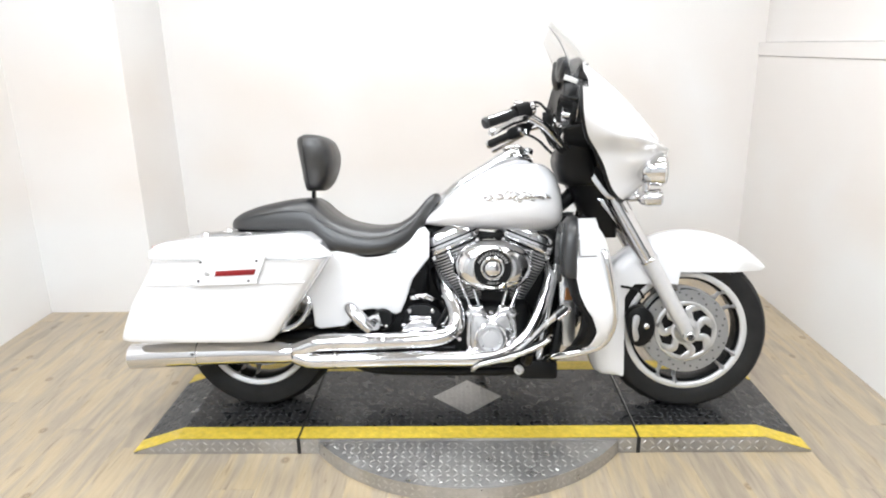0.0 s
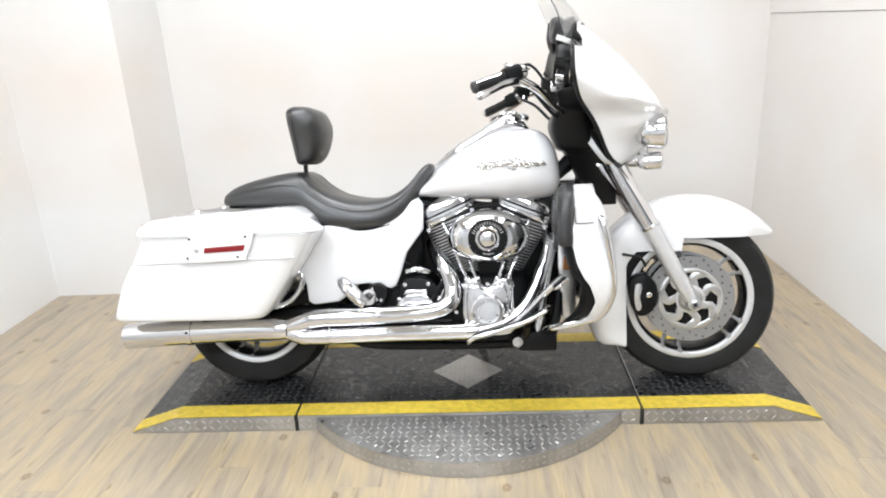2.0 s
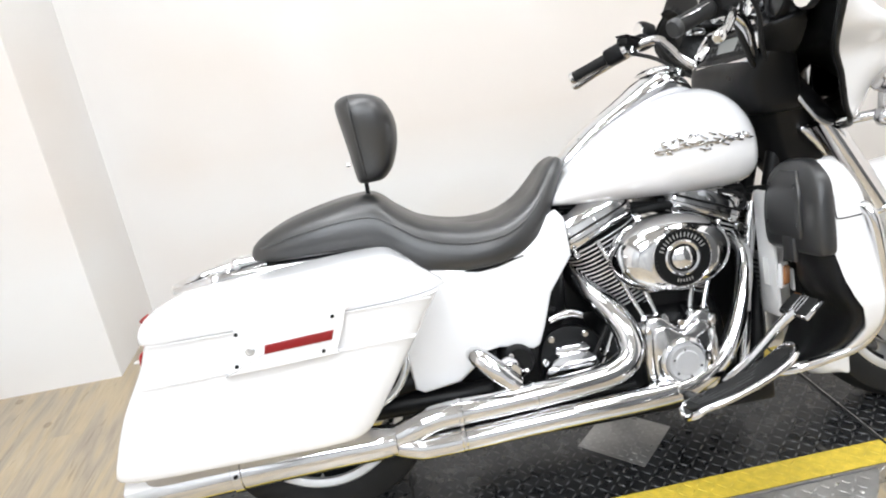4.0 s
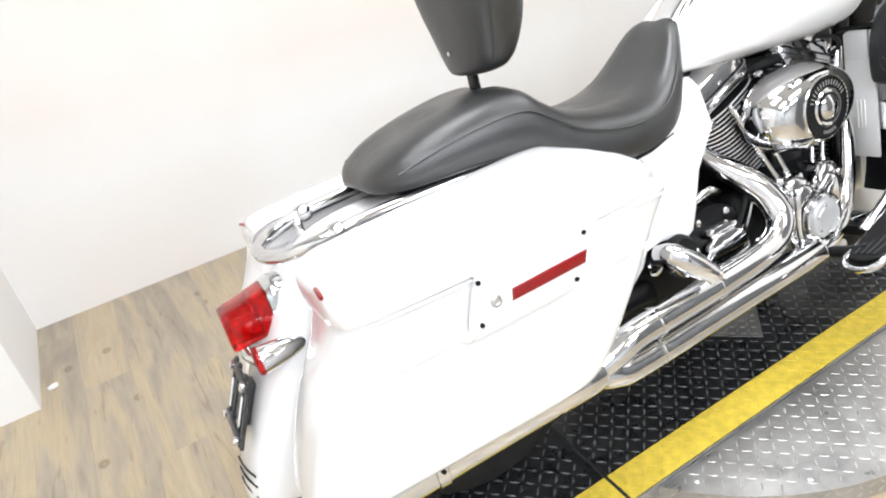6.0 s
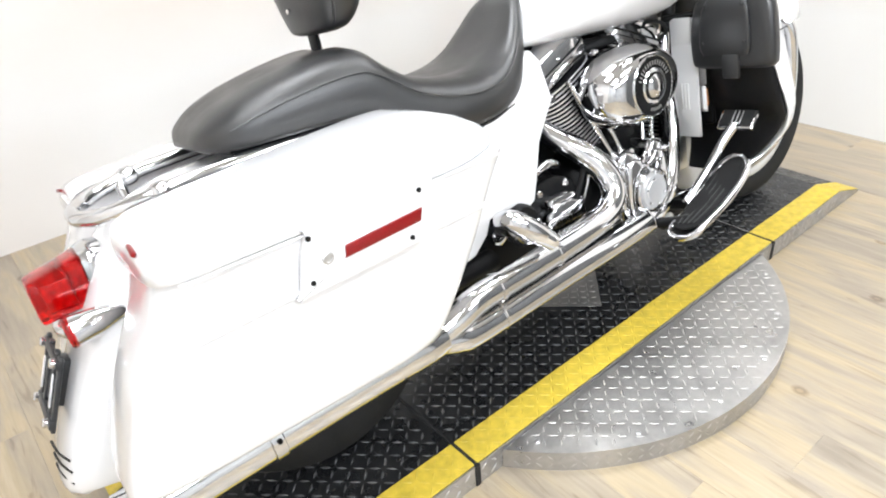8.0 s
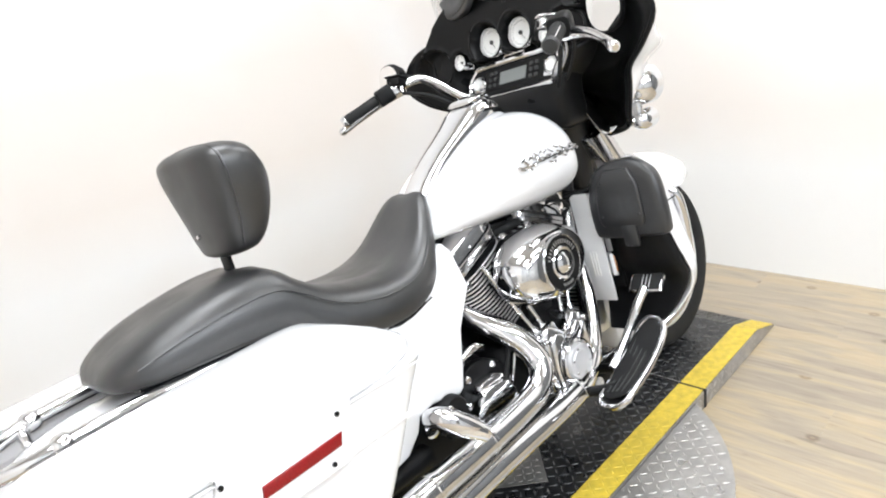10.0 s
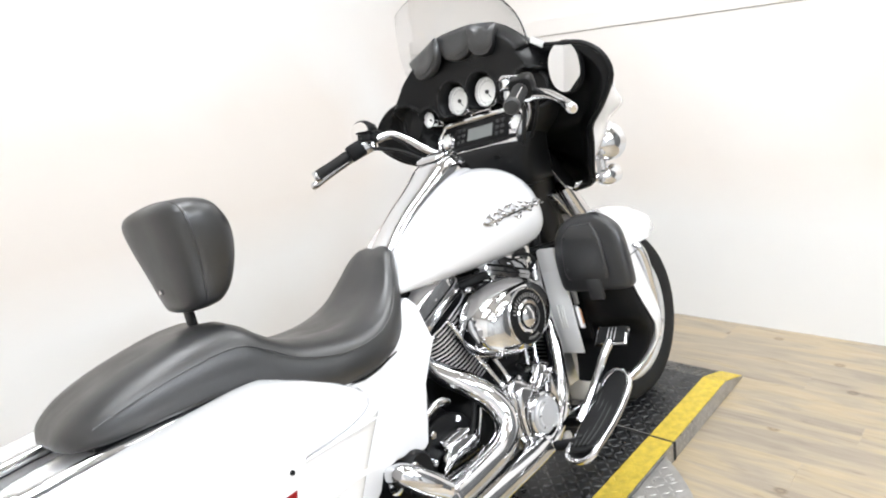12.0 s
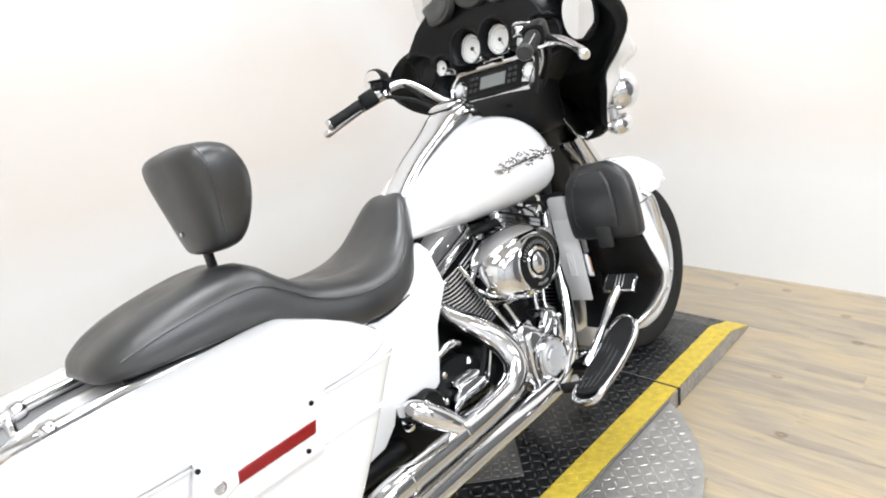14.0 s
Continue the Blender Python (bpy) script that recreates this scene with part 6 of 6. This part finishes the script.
for s in (-1, 1):
    for i in range(3):
        for j in range(2):
            part("radio_button", box(-0.020 + 0.018 * i, -0.010 + 0.018 * i, s * (0.068 + 0.020 * j) - 0.006, s * (0.068 + 0.020 * j) + 0.006, 0.006, 0.010, 0.002, m=rm), GREY_PLASTIC, radio, smooth=False)
trim = [(0.048, -0.12), (0.048, 0.12), (0.036, 0.155), (0.0, 0.172), (-0.036, 0.155), (-0.050, 0.12), (-0.050, -0.12), (-0.036, -0.155), (0.0, -0.172), (0.036, -0.155)]
part("radio_plate", plate([(x, y) for x, y in trim], -0.004, 0.002, 0.002, None, 2, rm @ Matrix(((1, 0, 0, 0), (0, 0, 1, 0), (0, 1, 0, 0), (0, 0, 0, 1)))), CHROME, dash, "flat chrome surround of the radio")
part("radio_trim", tube([rm @ Vector((x, y, 0.008)) for x, y in trim + trim[:1]], 0.0075, 8, 5), CHROME, dash, "chrome trim round the radio")
part("radio_badge", tube([rm @ Vector(p) for p in ((0.052, -0.036, 0.010), (0.064, -0.034, 0.010), (0.064, 0.034, 0.010), (0.052, 0.036, 0.010))], 0.0045, 8, 3), CHROME, dash, "chrome tab over the radio")
for y in (-0.140, 0.140):
    gm = rm @ Matrix.Translation((0.0, y, 0.002))
    part("trim_dial", lathe([(0.025, 0), (0.025, 0.006), (0.021, 0.010), (0.018, 0.006), (0, 0.007)], 28, gm), CHROME, dash, "small chrome-rimmed dial")
    part("dial_disc", lathe([(0.016, 0.0065), (0.016, 0.0085), (0, 0.0085)], 24, gm), GAUGE_WHITE, dash, "pale dial face")
for side in (-1, 1):
    y, r = (0.246, 0.052) if side > 0 else (-0.234, 0.044)
    sm = TURNED @ Matrix.Translation((dash_x(y, 1.086) + 0.034, y, 1.086)) @ pose(0, 0, 0, 0, -80, 0)
    sp = part("speaker", ring_solid([(r * 0.80, -0.010), (r * 0.98, -0.010), (r * 0.98, 0.004), (r * 0.90, 0.008), (r * 0.82, 0.004)], 40, sm), BLACK_PLASTIC, dash, "round black speaker surround")
    part("speaker_grille", lathe([(r * 0.84, 0.0), (r * 0.6, -0.002), (0, -0.003)], 32, sm), BLACK_ENGINE, sp, "dark speaker grille")
mm = FAIR @ Matrix.Translation((0.366, -0.318, 1.112)) @ pose(0, 0, 0, 0, -86, 0)
mirror = part("mirror", loft([[(c * 0.064 * f, s * 0.050 * f, h) for c, s in oval(36, 2.2)] for f, h in ((0.80, -0.022), (1.04, -0.010), (1.04, 0.0), (1.0, 0.004))]), BLACK_PLASTIC, bike, "oval fairing mirror in a black housing", m=mm)
part("mirror_glass", loft([[(c * 0.061, s * 0.047, h) for c, s in oval(36, 2.2)] for h in (0.0045, 0.006)]), MIRROR, mirror, "mirror glass", m=mm)
mm = TURNED @ Matrix.Translation((0.306, 0.462, 1.106)) @ pose(0, 0, 0, 0, -86, 0)
mirror = part("mirror", loft([[(c * 0.044 * f, s * 0.050 * f, h) for c, s in oval(36, 2.4)] for f, h in ((0.80, -0.040), (1.06, -0.012), (1.06, 0.0), (1.0, 0.004))]), BLACK_PLASTIC, bike, "oval fairing mirror in a black housing", m=mm)
part("mirror_glass", loft([[(c * 0.042, s * 0.048, h) for c, s in oval(36, 2.4)] for h in (0.0045, 0.006)]), MIRROR, mirror, "mirror glass", m=mm)
rows = []
for v in np.linspace(0, 1, 11):
    r = []
    for u in np.linspace(-1, 1, 25):
        bx, by, bz = 0.430 - 0.078 * u * u, 0.236 * u, 1.278 - 0.082 * abs(u) ** 2.2
        tx, ty, tz = 0.298 - 0.020 * u * u, 0.150 * u, 1.424 - 0.030 * abs(u) ** 4
        bow = 0.012 * math.sin(math.pi * v)
        out = 0.034 * math.sin(math.pi * v) * u
        r.append((bx + (tx - bx) * v + bow, by + (ty - by) * v + out, bz + (tz - bz) * v))
    rows.append(r)
bm = loft(rows, cap=False, closed=False)
bm = shell(bm, 0.004)
screen = part("windshield", bm, CLEAR, bike, "low clear windshield", m=FAIR, sharp=60)
screen.visible_shadow = False
part("windshield_trim", tube([(r[0] - 0.002, r[1], r[2] - 0.004) for r in rows[0][4:-4]], 0.006, 8, 1), BLACK_PLASTIC, screen, "black windshield trim", m=FAIR)
part("shield_tag", box(-0.024, 0.024, -0.002, 0.002, -0.008, 0.008, 0.001, m=Matrix.Translation((0.346, -0.266, 1.192)) @ pose(0, 0, 0, 20, 22, 0)), GAUGE_WHITE, screen, "small white tag", m=FAIR)

# headlamp, passing lamps and front signals
head = part("headlamp", lathe([(0.060, -0.05), (0.098, -0.03), (0.104, 0.02), (0.100, 0.034), (0.092, 0.036)], 40), CHROME, bike, "chrome headlamp", m=TURNED @ Matrix.Translation((0.622, 0, 0.928)) @ pose(0, 0, 0, 0, 86, 0))
part("lens", lathe([(0.093, 0.030), (0.080, 0.044), (0.04, 0.054), (0, 0.056)], 36), CLEAR, head, "clear lens", m=TURNED @ Matrix.Translation((0.622, 0, 0.928)) @ pose(0, 0, 0, 0, 86, 0))
for side in (-1, 1):
    mp = TURNED @ Matrix.Translation((0.640, 0.210 * side, 0.888)) @ pose(0, 0, 0, 0, 88, 0) @ Matrix.Scale(1.04, 4)
    lamp = part("passing_lamp", lathe([(0.010, -0.048), (0.034, -0.036), (0.050, -0.010), (0.054, 0.018), (0.056, 0.036), (0.052, 0.042)], 32), CHROME, bike, "chrome passing lamp", m=mp)
    part("lens", lathe([(0.052, 0.036), (0.044, 0.048), (0, 0.054)], 28), CLEAR, lamp, "clear lens", m=mp)
    part("visor_fin", plate([(0.628, 0.930), (0.650, 0.944), (0.660, 0.964), (0.667, 0.944), (0.674, 0.930)], 0.206 * side - 0.003, 0.206 * side + 0.003, 0.001), CHROME, lamp, "pointed chrome visor fin", m=TURNED)
    ms = TURNED @ Matrix.Translation((0.640, 0.205 * side, 0.792)) @ pose(0, 0, 0, 0, 88, 0) @ Matrix.Scale(0.98, 4)
    part("front_signal", lathe([(0.006, -0.044), (0.020, -0.034), (0.029, -0.012), (0.031, 0.020), (0.031, 0.034), (0.024, 0.042), (0, 0.044)], 28), CHROME, lamp, "chrome turn signal", m=ms)
    part("lamp_stalk", joined(tube([(0.630, 0.203 * side, 0.86), (0.628, 0.200 * side, 0.82), (0.628, 0.197 * side, 0.79)], 0.016, 12, 2), tube([(0.615, 0.196 * side, 0.798), (0.575, 0.175 * side, 0.794), (0.530, 0.12 * side, 0.789)], 0.013, 12, 3)), CHROME, lamp, "chrome lamp bracket", m=TURNED)
    part("side_wing", joined(plate(rounded([(0.403, 0.914), (0.416, 0.930), (0.436, 0.922), (0.486, 0.858), (0.528, 0.800), (0.490, 0.788), (0.438, 0.850)], 3), 0.158 * side - 0.004, 0.158 * side + 0.004, 0.003)), CHROME, bike, "chrome side trim blade", m=TURNED @ Matrix.Translation((0.012, 0, 0)))
part("fork_nacelle", plate(rounded([(0.470, 0.785), (0.515, 0.800), (0.572, 0.792), (0.610, 0.720), (0.612, 0.672), (0.575, 0.655), (0.535, 0.700), (0.500, 0.745)], 4), -0.122, 0.122, 0.014), CHROME, bike, "chrome fork nacelle", m=TURNED)
part("neck_shroud", stacked([(0.835, 0.366, 0.49, -0.14, 0.14, 5), (0.845, 0.345, 0.49, -0.155, 0.155, 5), (0.87, 0.333, 0.48, -0.165, 0.165, 5), (0.92, 0.316, 0.47, -0.175, 0.175, 4.5), (0.965, 0.326, 0.46, -0.190, 0.190, 4), (1.00, 0.366, 0.45, -0.205, 0.205, 4), (1.045, 0.378, 0.45, -0.225, 0.225, 4)], 36, 3, "z"), SATIN_BLACK, bike, "black shroud below the dash", m=TURNED)
part("fork_shroud", stacked([(0.64, 0.475, 0.555, -0.06, 0.06, 4), (0.70, 0.434, 0.555, -0.080, 0.080, 4), (0.76, 0.404, 0.545, -0.095, 0.095, 4), (0.82, 0.376, 0.525, -0.125, 0.125, 4), (0.87, 0.336, 0.49, -0.160, 0.160, 4)], 32, 3, "z"), SATIN_BLACK, bike, "black fork shroud", m=TURNED)

# handlebar
def straight(*p):
    """The place before steering of a point that is given as it stands."""
    return TURNED.inverted() @ Vector(p)


bars = part("handlebar", tube([straight(0.160, -0.335, 1.070), straight(0.210, -0.308, 1.062), straight(0.270, -0.262, 1.030), straight(0.318, -0.190, 0.986), (0.375, -0.120, 0.952), (0.410, -0.05, 0.940), (0.410, 0.05, 0.940), (0.395, 0.120, 0.952), (0.345, 0.185, 0.992), (0.322, 0.262, 1.052), (0.300, 0.305, 1.078), (0.255, 0.335, 1.075), (0.205, 0.352, 1.060), (0.155, 0.372, 1.048)], 0.0135, 14, 5), CHROME, bike, "chrome handlebar", m=TURNED)
for side in (-1, 1):
    right = side < 0
    inn, out = (straight(0.160, -0.335, 1.072), straight(0.062, -0.375, 1.038)) if right else (Vector((0.165, 0.365, 1.049)), Vector((0.068, 0.428, 1.011)))
    part("grip", tube([inn, inn.lerp(out, 0.08), inn.lerp(out, 0.5), inn.lerp(out, 0.94), out], [0.016, 0.0185, 0.0175, 0.0185, 0.016], 18, 2), RUBBER, bars, "black rubber grip with chrome strips", m=TURNED)
    part("grip_end", lathe([(0.019, -0.008), (0.0195, 0.0), (0.016, 0.006), (0, 0.008)], 18), GREY_PLASTIC if right else CHROME, bars, "rounded grip end", m=TURNED @ along(out, out + (out - inn)))
    for i in range(4):
        a = 1.57 * i + 0.9
        off = Vector((0, math.cos(a), math.sin(a))) * 0.0172
        part("grip_band", tube([inn.lerp(out, 0.1) + off, inn.lerp(out, 0.9) + off], 0.0021, 6, 1), CHROME, bars, "chrome grip strip", m=TURNED)
    back = (inn - out).normalized()
    sw = inn + back * 0.026
    part("switch_housing", stacked([(-0.026, -0.024, 0.024, -0.022, 0.022, 4), (-0.02, -0.028, 0.028, -0.026, 0.026, 4), (0.02, -0.028, 0.028, -0.026, 0.026, 4), (0.026, -0.024, 0.024, -0.022, 0.022, 4)], 20, 2, "z"), BLACK_PLASTIC, bars, "black switch housing", m=TURNED @ along(sw, inn))
    for i in range(4):
        p = sw + back * (0.014 * (i - 1.5)) + Vector((-0.006, -0.026 * side * (0.4 + 0.3 * (i % 2)), 0.022 * (1 if i % 2 else -0.6)))
        part("switch_button", box(-0.006, 0.006, -0.005, 0.005, -0.004, 0.005, 0.002, m=Matrix.Translation(p)), GREY_PLASTIC, bars, m=TURNED)
    res = straight(0.195, -0.300, 1.096) if right else Vector((0.228, 0.330, 1.088))
    seat_of = TURNED @ Matrix.Translation(res) @ pose(0, 0, 0, 4 * side, 12, 30 * side)
    cyl = part("master_cylinder", box(-0.036, 0.036, -0.021, 0.021, -0.018, 0.006, 0.006, 3), CHROME if right else BLACK_PLASTIC, bars, "chrome brake fluid reservoir" if right else "black clutch lever mount", m=seat_of)
    part("reservoir_lid", box(-0.039, 0.039, -0.024, 0.024, 0.0062, 0.0125, 0.003), CHROME if right else BLACK_PLASTIC, cyl, "flat lid", m=seat_of)
    bolts("reservoir_screw", [(-0.028, -0.014, 0.0122), (0.028, 0.014, 0.0122)], 0.0042, 0.003, BLACK_ENGINE, cyl, Matrix.Identity(4), seat_of)
    if right:
        part("sight_glass", lathe([(0.008, 0), (0.008, 0.003), (0.006, 0.004), (0, 0.003)], 16), BLACK_ENGINE, cyl, "small dark sight glass", m=seat_of @ Matrix.Translation((-0.036, 0, -0.006)) @ pose(0, 0, 0, 0, -90, 0))
    grab = sw + back * 0.030
    part("lever_perch", lathe([(0.017, -0.014), (0.022, -0.010), (0.022, 0.010), (0.017, 0.014)], 20), CHROME, bars, "chrome lever clamp", m=TURNED @ along(grab, inn))
    part("pivot_bolt", lathe([(0.010, -0.016), (0.011, 0.012), (0.007, 0.018), (0, 0.018)], 14), CHROME, bars, "lever pivot bolt", m=TURNED @ Matrix.Translation(straight(0.193, -0.330, 1.062) if right else Vector((0.230, 0.322, 1.060))))
    lev = [straight(*p) for p in ((0.195, -0.325, 1.056), (0.187, -0.356, 1.054), (0.158, -0.414, 1.040), (0.118, -0.470, 1.016), (0.084, -0.506, 0.999), (0.074, -0.516, 0.994))] if right else [(0.232, 0.318, 1.057), (0.222, 0.345, 1.053), (0.185, 0.400, 1.033), (0.130, 0.452, 1.005), (0.090, 0.480, 0.988), (0.080, 0.487, 0.984)]
    part("lever", tube(lev, [0.015, 0.015, 0.011, 0.0095, 0.0125, 0.007], 14, 4), CHROME, bars, "chrome hand lever", m=TURNED)
    part("riser", tube([(0.420, 0.045 * side, 0.89), (0.415, 0.045 * side, 0.91), (0.410, 0.045 * side, 0.940)], 0.018, 14, 2), CHROME, bars, "chrome handlebar riser", m=TURNED)
    start = (sw.x + 0.03, sw.y - 0.02 * side, sw.z)
    part("brake_line" if right else "clutch_cable", tube([res, res + Vector((0.045, 0.010 * side, 0.012)), (0.300, 0.285 * side, 1.060), (0.330, 0.235 * side, 0.995), (0.385, 0.15 * side, 0.945)], 0.0048, 8, 5), RUBBER, bars, "black hose", m=TURNED)
    part("cable", tube([start, (0.275, 0.25 * side, 1.02), (0.325, 0.19 * side, 0.965), (0.375, 0.13 * side, 0.93)], 0.006, 8, 5), RUBBER, bars, "black control cable", m=TURNED)

# a scrap on the floor
scrap = stacked([(0.0006, -0.016, 0.015, -0.011, 0.012, 2.6), (0.0050, -0.017, 0.016, -0.012, 0.012, 2.4), (0.0078, -0.010, 0.011, -0.007, 0.008, 2.2)], 14, 2, "z")
random.seed(5)
for v in scrap.verts:
    v.co.x += random.uniform(-0.002, 0.002)
    v.co.y += random.uniform(-0.002, 0.002)
scrap = part("paper_scrap", scrap, GAUGE_WHITE, None, m=Matrix.Translation((-1.69, 1.13, 0.0)) @ pose(0, 0, 0, 0, 0, 25))
tagged(scrap, "small crumpled white paper scrap on the oak floor", "paper scrap")

# ---- floor planks ----
PW, PL = 0.149, 1.22
random.seed(11)
plank_meshes = {}


def plank_mesh(w, length):
    key = (round(w, 3), round(length, 3))
    if key not in plank_meshes:
        bm = box(0, w - 0.0002, 0, length - 0.0002, -0.006, 0.0)
        top = [e for e in bm.edges if all(v.co.z > -0.001 for v in e.verts)]
        bmesh.ops.bevel(bm, geom=top, offset=0.00035, segments=1, affect="EDGES")
        me = bpy.data.meshes.new("plank")
        bm.to_mesh(me)
        bm.free()
        me.materials.append(OAK)
        plank_meshes[key] = me
    return plank_meshes[key]


x, col = X_LEFT, 0
while x < X_RIGHT - 0.02:
    w = min(PW, X_RIGHT - x)
    y = Y_FRONT - (0.0, 0.47, 0.88, 0.25, 0.68, 1.09, 0.36)[col % 7]
    while y < Y_BACK - 0.01:
        y0, y1 = max(y, Y_FRONT), min(y + PL, Y_BACK)
        if y1 - y0 > 0.02:
            ob = new("plank", plank_mesh(w, y1 - y0))
            ob.location = (x, y0, 0)
            ob.parent = floor
        y += PL
    x += PW
    col += 1
